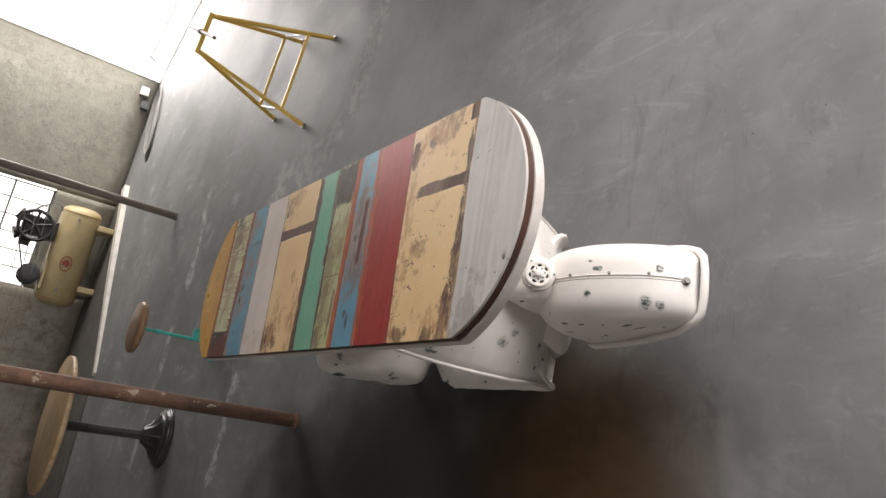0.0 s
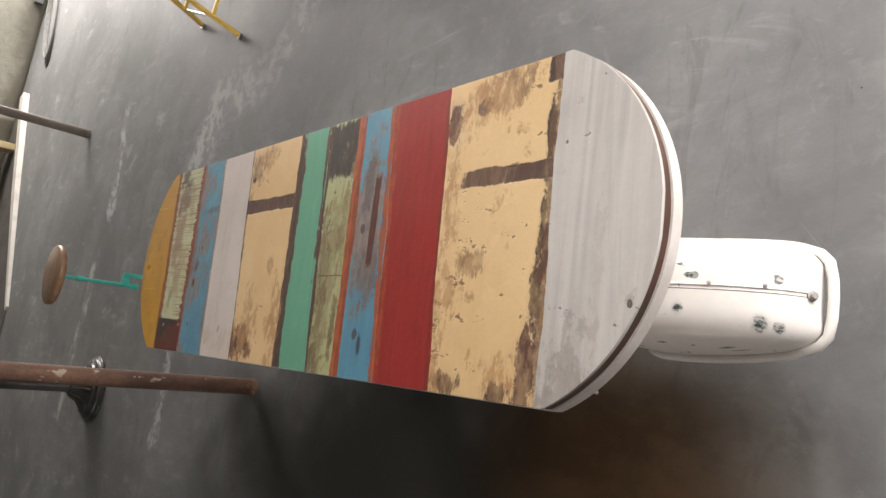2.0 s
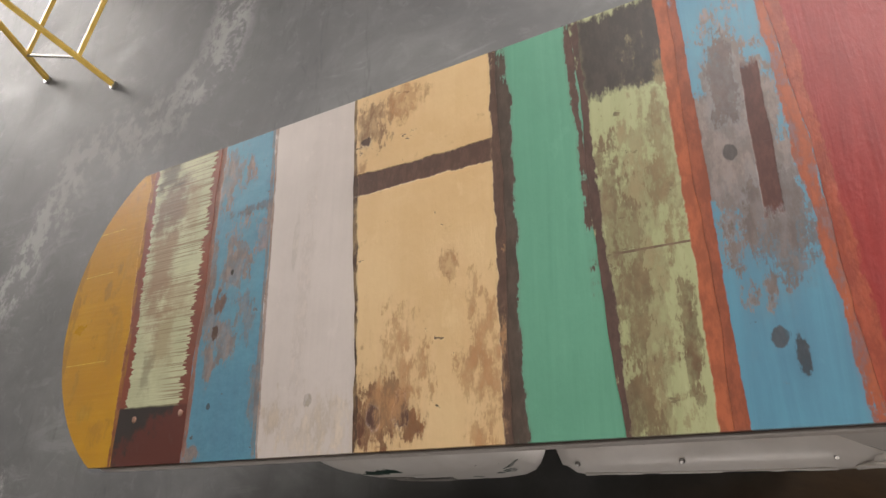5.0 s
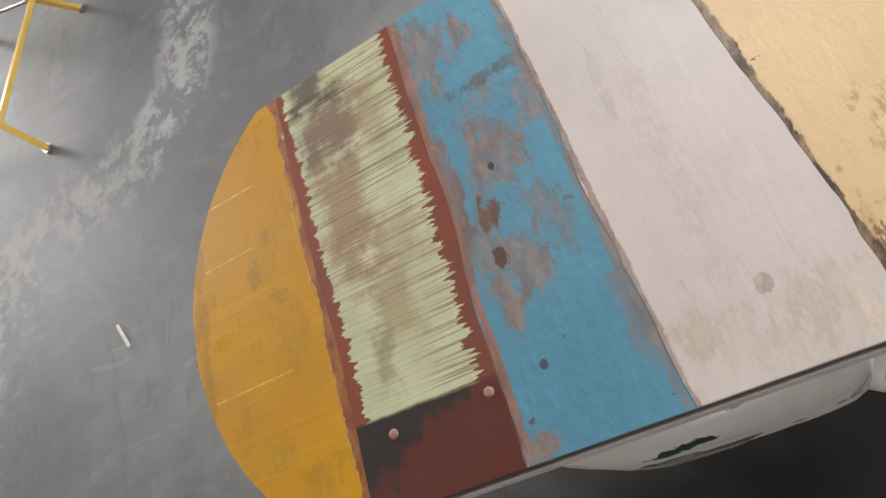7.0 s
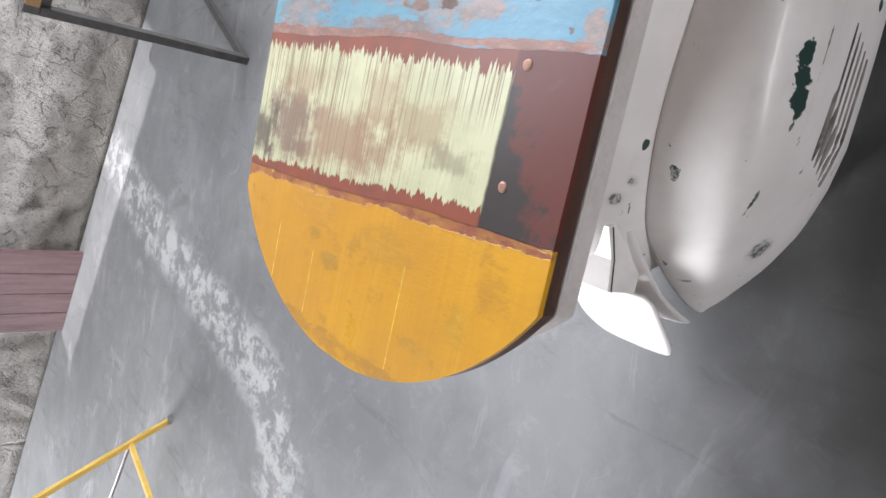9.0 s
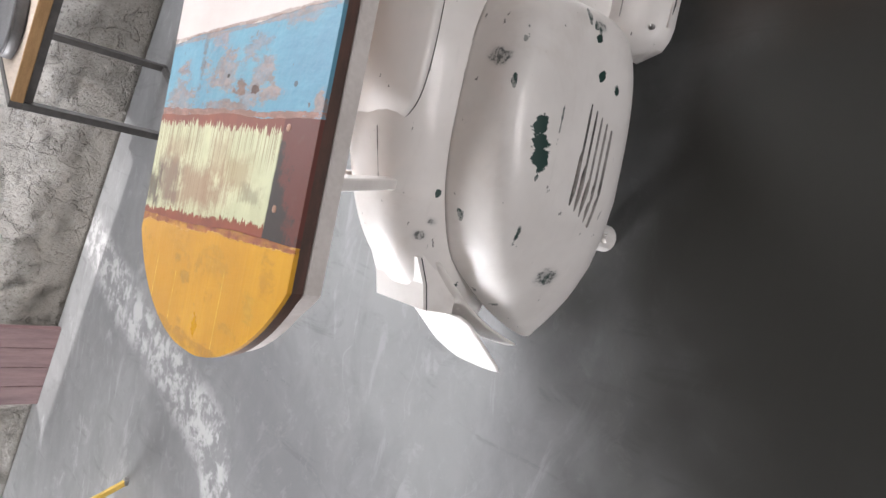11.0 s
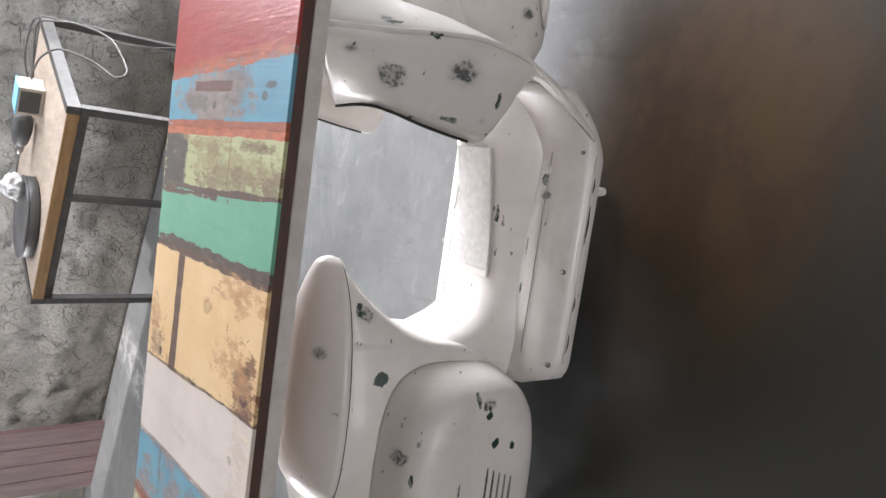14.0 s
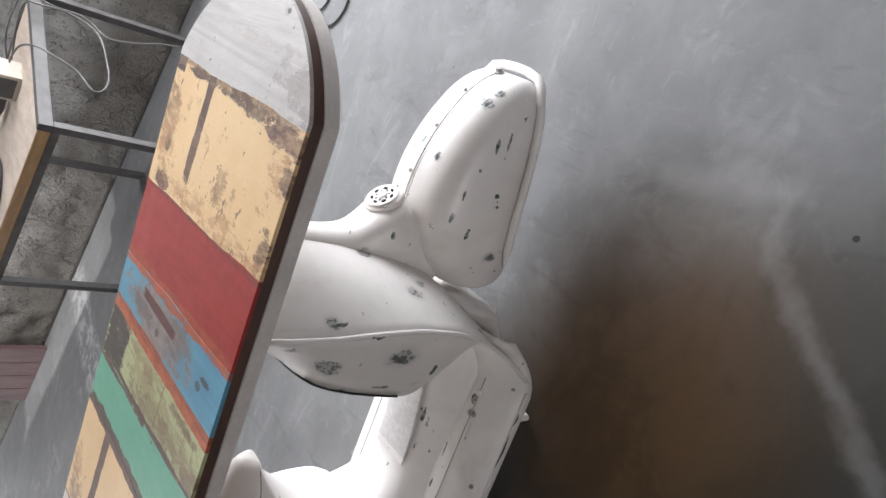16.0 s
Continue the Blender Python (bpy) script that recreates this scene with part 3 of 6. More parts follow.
def floor_mat():
    """Trowelled, half-polished grey screed with chalky repairs and pale trowel streaks."""
    k = Mat("polished_screed", 0.5)
    k.b.inputs["Specular IOR Level"].default_value = 0.15
    x, y, _ = k.xyz()
    big = k.noise(0.9, 6, 0.6, warp=0.6)
    mid = k.noise(4.5, 7, 0.66, (1, 0.7, 1), warp=0.5, shift=1.0)
    fine = k.noise(60, 4, 0.6, shift=2.0)
    tone = k.math("ADD", k.math("MULTIPLY", big, 0.55), k.math("MULTIPLY", mid, 0.45))
    col = k.mix(k.step(tone, 0.34, 0.66), (0.150, 0.151, 0.152), (0.228, 0.229, 0.229))
    sweep = k.noise(1.0, 8, 0.66, (1.3, 5.5, 1), warp=2.2, shift=14.0)
    cross = k.noise(1.0, 8, 0.68, (6.0, 1.6, 1), warp=1.8, shift=17.0)
    mottle = k.noise(11, 9, 0.72, warp=0.8, shift=21.0)
    col = k.mix(k.math("MULTIPLY", k.step(sweep, 0.56, 0.68), 0.38), col, (0.105, 0.106, 0.106))
    col = k.mix(k.math("MULTIPLY", k.step(mottle, 0.54, 0.66), 0.30), col, (0.27, 0.272, 0.272))
    col = k.mix(k.math("MULTIPLY", k.math("MULTIPLY", k.step(cross, 0.55, 0.66), k.step(big, 0.42, 0.58)), 0.42), col, (0.31, 0.313, 0.315))
    scratch = k.math("MULTIPLY", k.step(k.math("ABSOLUTE", k.math("SUBTRACT", k.noise(1.7, 2, 0.4, warp=0.5, shift=25.0), 0.5)), 0.0022, 0.0006), k.step(k.noise(2.1, 2, 0.5, shift=28.0), 0.56, 0.62))
    col = k.mix(k.math("MULTIPLY", scratch, 0.16), col, (0.42, 0.42, 0.42))
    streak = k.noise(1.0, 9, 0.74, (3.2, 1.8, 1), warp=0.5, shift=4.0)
    # pale streaks grow stronger with y and x
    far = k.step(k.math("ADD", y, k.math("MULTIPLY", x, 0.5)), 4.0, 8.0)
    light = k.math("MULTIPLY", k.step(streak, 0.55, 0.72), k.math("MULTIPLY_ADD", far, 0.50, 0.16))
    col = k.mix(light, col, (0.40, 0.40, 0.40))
    wob = k.math("MULTIPLY", k.math("SUBTRACT", k.noise(3.2, 9, 0.75, shift=5.0), 0.5), 0.75)
    wobx = k.math("ADD", x, wob)  # strays sideways
    rep, scar = 0.0, 0.0
    thin = k.math("MULTIPLY_ADD", k.math("SUBTRACT", k.noise(7, 5, 0.6, shift=6.0), 0.5), 0.16, x)
    for (ax, ay), (bx, by), r, force in (((5.4, 3.56), (4.3, 3.93), 0.16, 1.0), ((4.3, 3.93), (3.45, 4.10), 0.15, 1.0), ((3.45, 4.10), (2.9, 4.24), 0.15, 1.0), ((2.9, 4.24), (2.62, 4.60), 0.16, 1.0), ((2.62, 4.60), (2.6, 5.2), 0.17, 1.0),
                                         ((2.6, 5.2), (1.9, 5.6), 0.18, 1.0), ((2.9, 7.33), (1.9, 7.25), 0.075, 1.0), ((1.4, 7.42), (0.1, 7.65), 0.070, 1.0), ((0.95, 5.30), (0.2, 5.40), 0.055, 1.0), ((0.84, 1.27), (0.56, 1.21), 0.035, 0.16), ((0.56, 1.21), (0.53, 1.36), 0.024, 0.17), ((0.53, 1.36), (0.16, 1.68), 0.028, 0.19)):
        ln2 = (bx - ax) ** 2 + (by - ay) ** 2
        px, py = k.math("SUBTRACT", (wobx if r > 0.1 else x) if force == 1.0 else thin, ax), k.math("SUBTRACT", k.math("MULTIPLY_ADD", wob, 0.6, y) if 0.05 < r < 0.1 else y, ay)
        t = k.math("DIVIDE", k.math("ADD", k.math("MULTIPLY", px, bx - ax), k.math("MULTIPLY", py, by - ay)), ln2, clamp=True)
        dx = k.math("SUBTRACT", px, k.math("MULTIPLY", t, bx - ax))
        dy = k.math("SUBTRACT", py, k.math("MULTIPLY", t, by - ay))
        d = k.math("SQRT", k.math("ADD", k.math("MULTIPLY", dx, dx), k.math("MULTIPLY", dy, dy)))
        if force == 1.0:
            rep = k.math("MAXIMUM", rep, k.step(d, r * 1.4, r * 0.5))
        else:
            scar = k.math("MAXIMUM", scar, k.math("MULTIPLY", k.step(d, r * 1.6, 0.0), force))
    gaps = k.step(k.noise(7, 10, 0.72, warp=0.2, shift=8.0), 0.45, 0.56)
    rep = k.math("MULTIPLY", rep, k.math("MULTIPLY_ADD", gaps, 0.72, 0.10))
    col = k.mix(rep, col, (0.46, 0.455, 0.45))
    scar = k.math("MULTIPLY", scar, k.step(big, 0.2, 0.6))
    stain = k.math("ADD", k.vmath("DISTANCE", k.vmath("MULTIPLY", k.co, (1.0, 0.75, 1)), (0.68, 1.80 * 0.75, 0)), k.math("MULTIPLY", k.math("SUBTRACT", big, 0.5), 0.5))
    shade_noise = k.math("SUBTRACT", k.noise(1.6, 3, 0.5, shift=9.5), 0.5)
    # floor darker in the west, with the table's shade painted in
    west = k.math("MULTIPLY", k.step(k.math("ADD", x, k.math("MULTIPLY", shade_noise, 1.0)), 1.12, 0.55), k.step(k.math("MULTIPLY_ADD", shade_noise, 0.6, y), 4.9, 3.5))
    west = k.math("MULTIPLY", west, k.step(k.math("MULTIPLY_ADD", shade_noise, 0.4, k.math("MULTIPLY_ADD", x, -1.3, y)), 0.38, 1.02))
    col = k.mix(k.math("MULTIPLY", west, 0.82), col, (0.039, 0.037, 0.031))
    # oval of shade beside the scooter, put into the floor colour
    shade_oval = k.math("ADD", k.vmath("DISTANCE", k.vmath("MULTIPLY", k.co, (1.0, 0.48, 1)), (0.42, 2.75 * 0.48, 0)), k.math("MULTIPLY", shade_noise, 1.1))
    col = k.mix(k.math("MULTIPLY", k.step(shade_oval, 0.95, 0.30), 0.85), col, (0.024, 0.023, 0.019))
    k.put(k.b.inputs["Specular IOR Level"], k.math("MULTIPLY_ADD", west, 0.12, 0.15))
    col = k.mix(k.math("MULTIPLY", k.step(stain, 0.56, 0.10), 0.84), col, k.mix(k.step(mid, 0.4, 0.6), (0.062, 0.032, 0.011), (0.090, 0.048, 0.018)))
    dot = k.blob((0.409, 1.25, 0.0), 0.007, k.math("MULTIPLY", k.math("SUBTRACT", fine, 0.5), 1.2), 0.2)
    col = k.mix(k.math("MULTIPLY", dot, 0.9), col, (0.02, 0.02, 0.018))
    col = k.mix(scar, col, (0.45, 0.44, 0.43))
    specks = k.step(k.noise(38, 2, 0.5, shift=11.0), 0.785, 0.80)
    col = k.mix(k.math("MULTIPLY", specks, 0.7), col, (0.03, 0.028, 0.025))
    k.bump(k.math("ADD", k.math("MULTIPLY", mid, 0.8), k.math("MULTIPLY_ADD", fine, 0.1, k.math("MULTIPLY", mottle, 0.3))), 0.10, 0.02)
    return k.done(col, k.math("ADD", k.math("MULTIPLY_ADD", mid, 0.40, 0.36), k.math("MULTIPLY_ADD", mottle, 0.12, k.math("MULTIPLY", rep, 0.3))))


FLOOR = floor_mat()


def wall_mat(name, a, b, dirt, low, rugged=1.0, blocks=False):
    """Rough render, stained and darker towards an uneven line above the ground."""
    k = Mat(name, 0.9)
    _, _, z = k.xyz()
    big = k.noise(1.3, 7, 0.62, warp=0.4)
    mid = k.noise(9, 7, 0.68, shift=2.0)
    fine = k.noise(70, 4, 0.6, shift=3.0)
    col = k.mix(k.step(k.math("ADD", k.math("MULTIPLY", big, 0.6), k.math("MULTIPLY", mid, 0.4)), 0.36, 0.62), a, b)
    col = k.mix(k.math("MULTIPLY", k.step(mid, 0.60, 0.72), 0.3 + 0.4 * rugged), col, dirt)
    crack = k.nt.nodes.new("ShaderNodeTexVoronoi")
    crack.feature = "DISTANCE_TO_EDGE"
    crack.inputs["Scale"].default_value = 4.5
    warp = k.nt.nodes.new("ShaderNodeTexNoise")
    warp.inputs["Scale"].default_value, warp.inputs["Detail"].default_value = 5.0, 6.0
    k.put(warp.inputs["Vector"], k.co)
    k.put(crack.inputs["Vector"], k.vmath("ADD", k.co, k.vmath("MULTIPLY", warp.outputs["Color"], (0.35, 0.35, 0.35))))
    line = k.math("MULTIPLY", k.step(crack.outputs["Distance"], 0.035, 0.0), k.step(mid, 0.44, 0.54))
    col = k.mix(k.math("MULTIPLY", line, 0.3), col, dirt)
    crumb = k.noise(34, 8, 0.76, warp=0.6, shift=5.0)
    col = k.mix(k.math("MULTIPLY", k.step(crumb, 0.56, 0.66), 0.55 * rugged), col, dirt)
    if blocks:
        joint = k.nt.nodes.new("ShaderNodeTexBrick")
        flat = k.nt.nodes.new("ShaderNodeCombineXYZ")
        px, py, pz = k.xyz()
        k.put(flat.inputs[0], k.math("MULTIPLY_ADD", mid, 0.05, px))
        k.put(flat.inputs[1], k.math("MULTIPLY_ADD", crumb, 0.05, pz))
        k.put(joint.inputs["Vector"], flat.outputs[0])
        for key, v in (("Scale", 1.0), ("Mortar Size", 0.012), ("Mortar Smooth", 0.6), ("Brick Width", 0.42), ("Row Height", 0.21)):
            joint.inputs[key].default_value = v
        col = k.mix(k.math("MULTIPLY", joint.outputs["Fac"], k.math("MULTIPLY_ADD", k.step(big, 0.40, 0.62), 0.32, 0.02)), col, dirt)
        smear = k.math("MULTIPLY", k.math("SUBTRACT", mid, 0.5), 2.2)
        col = k.mix(k.math("MULTIPLY", k.blob((-0.35, 14.2, 0.30), 0.42, smear, 0.5), 0.7), col, (0.30, 0.10, 0.085))
        col = k.mix(k.math("MULTIPLY", k.blob((0.10, 14.2, 0.42), 0.36, smear, 0.5), 0.6), col, (0.12, 0.22, 0.15))
        soot = k.step(k.noise(2.2, 8, 0.7, shift=13.0), 0.56, 0.70)
        col = k.mix(k.math("MULTIPLY", soot, 0.6), col, tuple(c * 0.5 for c in dirt))
    fleck = k.noise(15, 8, 0.75, shift=8.5)
    col = k.mix(k.math("MULTIPLY", k.step(fleck, 0.54, 0.64), 0.7 * rugged), col, tuple(min(0.9, c * 1.2) for c in a))
    lowly = k.step(k.math("MULTIPLY_ADD", big, -0.6, z), 0.85, 0.0)
    pocks = k.math("MULTIPLY", k.step(k.noise(46, 6, 0.7, warp=0.4, shift=31.0), 0.56, 0.62), k.math("MULTIPLY_ADD", lowly, 0.75, 0.10))
    col = k.mix(k.math("MULTIPLY", pocks, rugged), col, tuple(c * 0.6 for c in dirt))
    runs = k.math("MULTIPLY", k.step(k.noise(1.0, 6, 0.65, (5, 5, 0.7), shift=34.0), 0.54, 0.68), 0.35)
    col = k.mix(runs, col, tuple(0.5 * (p + q) for p, q in zip(b, dirt)))
    if rugged == 1.0:
        # three broad brown patches low on the rough wall
        blotch = k.math("MULTIPLY", k.math("SUBTRACT", k.noise(4, 7, 0.68, shift=37.0), 0.5), 1.6)
        for c, r, f in (((5.05, 3.75, 0.25), 1.0, 0.42), ((5.9, 5.3, 0.5), 1.3, 0.35), ((4.5, 1.9, 0.0), 0.5, 0.5)):
            col = k.mix(k.math("MULTIPLY", k.blob(c, r, blotch, 0.5), f), col, (0.20, 0.175, 0.145))
    low_dark = k.step(k.math("ADD", z, k.math("MULTIPLY", big, -0.5)), low + 0.05, low - 0.2)
    col = k.mix(k.math("MULTIPLY", low_dark, 0.72), col, dirt)
    k.bump(k.math("SUBTRACT", k.math("ADD", k.math("MULTIPLY", mid, 0.6), k.math("ADD", k.math("MULTIPLY", fine, 0.15), k.math("MULTIPLY", crumb, 0.6))), k.math("MULTIPLY", line, 0.5)), 0.25 + 0.75 * rugged, 0.05)
    return k.done(col)


ROUGH_WALL = wall_mat("rough_grey_render", (0.82, 0.80, 0.76), (0.62, 0.60, 0.565), (0.20, 0.18, 0.155), 0.20)
BACK_WALL = wall_mat("stained_cement_render", (0.40, 0.39, 0.335), (0.31, 0.30, 0.255), (0.12, 0.11, 0.085), 0.05, 0.16)
BLOCK_WALL = wall_mat("stained_block_wall", (0.40, 0.38, 0.325), (0.30, 0.28, 0.235), (0.12, 0.10, 0.075), 0.05, 0.35, True)
PLAIN_WALL = plain("plain_dark_render", (0.12, 0.115, 0.11), (0.08, 0.078, 0.075), 2, 0.9)
CEIL = plain("grey_slab", (0.22, 0.216, 0.21), (0.16, 0.158, 0.152), 2, 0.9)
OUT_GROUND = plain("pale_yard", (0.5, 0.49, 0.47), (0.42, 0.41, 0.39), 1.5, 0.9)
NAIL = plain("tarnished_nail", (0.42, 0.24, 0.17), (0.30, 0.17, 0.12), 60, 0.5, 0.3)

# ---- building blocks ----


def part(name, bm, material, parent, label=""):
    """Links a bmesh, laid out in world places, as one mesh under a thing or a part."""
    p = parent
    base = Vector()
    while p:
        base += p.location
        p = p.parent
    bmesh.ops.translate(bm, verts=bm.verts, vec=-base)
    bmesh.ops.recalc_face_normals(bm, faces=bm.faces)
    me = bpy.data.meshes.new(name)
    bm.to_mesh(me)
    bm.free()
    me.materials.append(material)
    ob = new(name, me)
    ob.parent = parent
    if label:
        tagged(ob, label)
    return ob


def thing(name, place, label, category, group=""):
    ob = new(name)
    ob.location = place
    return tagged(ob, label, category, group)


def smooth(ob):
    for f in ob.data.polygons:
        f.use_smooth = True
    return ob


def box_bm(lo, hi, bevel=0.0, seg=2):
    bm = bmesh.new()
    bmesh.ops.create_cube(bm, size=1)
    lo, hi = Vector(lo), Vector(hi)
    for v in bm.verts:
        v.co = Vector([lo[i] + (v.co[i] + 0.5) * (hi[i] - lo[i]) for i in range(3)])
    if bevel:
        bmesh.ops.bevel(bm, geom=bm.edges[:], offset=bevel, segments=seg, affect="EDGES", profile=0.5)
    return bm


def beam_bm(a, b, w, h, bevel=0.003, up=(0, 0, 1)):
    """A straight bar of w by h from a to b."""
    a, b = Vector(a), Vector(b)
    way = b - a
    z = way.normalized()
    x = Vector(up).cross(z)
    if x.length < 1e-4:
        x = Vector((1, 0, 0)).cross(z)
    x.normalize()
    y = z.cross(x)
    bm = box_bm((-w / 2, -h / 2, 0), (w / 2, h / 2, way.length), bevel, 1)
    m = Matrix((x, y, z)).transposed().to_4x4()
    m.translation = a
    bmesh.ops.transform(bm, matrix=m, verts=bm.verts)
    return bm


def tube_bm(points, r, sides=12, closed=False):
    """A round bar along points; r is a number or one for each point."""
    pts = [Vector(p) for p in points]
    rs = r if isinstance(r, (list, tuple)) else [r] * len(pts)
    bm = bmesh.new()
    rings, last = [], None
    n = len(pts)
    for i, p in enumerate(pts):
        d = (pts[(i + 1) % n] - pts[i - 1]) if closed else (pts[min(i + 1, n - 1)] - pts[max(i - 1, 0)])
        d.normalize()
        x = last - d * last.dot(d) if last else d.orthogonal()
        x.normalize()
        last = x
        y = d.cross(x)
        rings.append([bm.verts.new(p + (x * math.cos(k * math.tau / sides) + y * math.sin(k * math.tau / sides)) * rs[i]) for k in range(sides)])
    for i in range(n if closed else n - 1):
        a, b = rings[i], rings[(i + 1) % n]
        for k in range(sides):
            bm.faces.new((a[k], a[(k + 1) % sides], b[(k + 1) % sides], b[k]))
    if not closed:
        bm.faces.new(rings[0][::-1])
        bm.faces.new(rings[-1])
    return bm


def spin_bm(profile, centre, axis=(0, 0, 1), sides=40):
    """A turned body: profile of (radius, height) from centre along axis."""
    bm = bmesh.new()
    q = Vector((0, 0, 1)).rotation_difference(Vector(axis).normalized())
    rings = []
    for r, h in profile:
        rings.append([bm.verts.new(Vector(centre) + q @ Vector((r * math.cos(k * math.tau / sides), r * math.sin(k * math.tau / sides), h))) for k in range(sides)])
    for a, b in zip(rings, rings[1:]):
        for k in range(sides):
            bm.faces.new((a[k], a[(k + 1) % sides], b[(k + 1) % sides], b[k]))
    bm.faces.new(rings[0][::-1])
    bm.faces.new(rings[-1])
    return bm


def loft_bm(rings, cap=True, loop=True):
    bm = bmesh.new()
    vs = [[bm.verts.new(p) for p in ring] for ring in rings]
    for a, b in zip(vs, vs[1:]):
        n = len(a)
        for k in range(n if loop else n - 1):
            bm.faces.new((a[k], a[(k + 1) % n], b[(k + 1) % n], b[k]))
    if cap and loop:
        bm.faces.new(vs[0][::-1])
        bm.faces.new(vs[-1])
    return bm


def prism_bm(outline, z0, z1, bevel=0.0):
    """An upright slab over a plan of (x, y)."""
    bm = bmesh.new()
    lo = [bm.verts.new((x, y, z0)) for x, y in outline]
    hi = [bm.verts.new((x, y, z1)) for x, y in outline]
    n = len(lo)
    for k in range(n):
        bm.faces.new((lo[k], lo[(k + 1) % n], hi[(k + 1) % n], hi[k]))
    bm.faces.new(lo[::-1])
    top = bm.faces.new(hi)
    if bevel:
        bmesh.ops.bevel(bm, geom=list(top.edges), offset=bevel, segments=1, affect="EDGES", profile=0.5)
    return bm


def join_bm(*bms):
    out = bmesh.new()
    for b in bms:
        me = bpy.data.meshes.new("t")
        b.to_mesh(me)
        out.from_mesh(me)
        b.free()
        bpy.data.meshes.remove(me)
    return out


def curve(pts, n):
    """A smooth run of n points through tuples of any length."""
    out = []
    for i in range(n):
        t = i / (n - 1) * (len(pts) - 1)
        k = min(int(t), len(pts) - 2)
        f = t - k
        p = [pts[max(k - 1, 0)], pts[k], pts[k + 1], pts[min(k + 2, len(pts) - 1)]]
        out.append(tuple(0.5 * (2 * b + (c - a) * f + (2 * a - 5 * b + 4 * c - d) * f * f + (3 * b - a - 3 * c + d) * f ** 3) for a, b, c, d in zip(*p)))
    return out


def lerp_table(table, t):
    """Smoothed look-up in rows of (t, values...)."""
    if t <= table[0][0]:
        return table[0][1:]
    for a, b in zip(table, table[1:]):
        if t <= b[0]:
            f = (t - a[0]) / (b[0] - a[0])
            return tuple(u + (v - u) * f for u, v in zip(a[1:], b[1:]))
    return table[-1][1:]


# ---- the room ----


def rough_wall(name, a, b, height, thick, amp, material, label, step=0.09, inward=None):
    """A wall from a to b whose inner face is uneven; inward points into the room."""
    a, b = Vector((*a, 0)), Vector((*b, 0))
    way = (b - a).normalized()
    inw = Vector((*inward, 0)).normalized()
    nx, nz = max(2, int((b - a).length / step)), max(2, int(height / step))
    bm = bmesh.new()
    grid = []
    for i in range(nx + 1):
        col = []
        for j in range(nz + 1):
            p = a + (b - a) * (i / nx) + Vector((0, 0, height * j / nz))
            d = (0.5 * noise.fractal(p * 1.6, 1.0, 2.0, 3) + 0.55 * noise.noise(p * 6.5) - 0.5 * abs(noise.noise(p * 4.2 + Vector((7, 1, 3)))) + 0.5 * noise.noise(p * 14)) * amp
            col.append(bm.verts.new(p + inw * (d if 0 < i < nx and 0 < j < nz else 0)))
        grid.append(col)
    for i in range(nx):
        for j in range(nz):
            bm.faces.new((grid[i][j], grid[i + 1][j], grid[i + 1][j + 1], grid[i][j + 1]))
    rim = [grid[i][0] for i in range(nx + 1)] + [grid[nx][j] for j in range(1, nz + 1)] + [grid[i][nz] for i in range(nx - 1, -1, -1)] + [grid[0][j] for j in range(nz - 1, 0, -1)]
    back = [bm.verts.new(v.co - inw * thick) for v in rim]
    for k in range(len(rim)):
        bm.faces.new((rim[k], rim[(k + 1) % len(rim)], back[(k + 1) % len(rim)], back[k]))
    bm.faces.new(back)
    ob = part(name, bm, material, None)
    return tagged(smooth(ob), label, "wall", kind="structure")


HIGH = 3.9
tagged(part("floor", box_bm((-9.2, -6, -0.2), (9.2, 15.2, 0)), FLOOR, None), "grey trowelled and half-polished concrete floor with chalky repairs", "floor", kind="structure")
tagged(part("ground", box_bm((-90, -90, -0.5), (90, 90, -0.21)), OUT_GROUND, None), "pale sunlit yard outside the workshop", "ground", kind="structure")
# unseen ceiling, opened only for the added roof light
hole = [ROOF_FILL + WALL * (a * 1.3) + WALL_IN * (b * 0.45) for a, b in ((-1, 1), (-1, -1), (1, -1), (1, 1))]
rim = [(-9.2, -6), (9.2, -6), (9.2, 15.2), (-9.2, 15.2)]
slab = [[Vector((x, y, z)) for x, y in rim] for z in (HIGH, HIGH + 0.2)]
well = [[Vector((p.x, p.y, z)) for p in hole] for z in (HIGH, HIGH + 0.2)]
tagged(part("ceiling", loft_bm([slab[0], well[0], well[1], slab[1], slab[0]], cap=False), CEIL, None), "unseen grey ceiling slab with an opening for the added fill light", "ceiling", kind="structure")
rough_wall("wall_east", (4.22, 1.14), (6.35, 6.3), HIGH, 0.25, 0.024, ROUGH_WALL, "rough grey rendered wall with crumbling patches", 0.03, (-0.927, 0.374))
rough_wall("wall_east_far", (6.35, 6.3), (7.72, 9.65), HIGH, 0.25, 0.05, ROUGH_WALL, "rough grey rendered wall near the gate", 0.08, (-0.927, 0.374))
rough_wall("wall_north", (6.15, 12.35), (3.9, 13.0), HIGH, 0.2, 0.012, BACK_WALL, "stained cement rendered end wall", 0.09, (-0.28, -0.96))
rough_wall("wall_north_low", (3.9, 13.0), (2.25, 13.48), 0.95, 0.2, 0.012, BACK_WALL, "stained cement wall below a window", 0.09, (-0.28, -0.96))
rough_wall("wall_north_west", (2.25, 13.48), (-9, 14.3), HIGH, 0.2, 0.02, BLOCK_WALL, "stained block end wall with faded red and green paint", 0.12, (-0.08, -1.0))
lintel = rough_wall("wall_north_lintel", (3.9, 13.0), (2.25, 13.48), HIGH - 2.15, 0.2, 0.012, BACK_WALL, "cement wall above a window", 0.09, (-0.28, -0.96))
lintel.location.z = 2.15
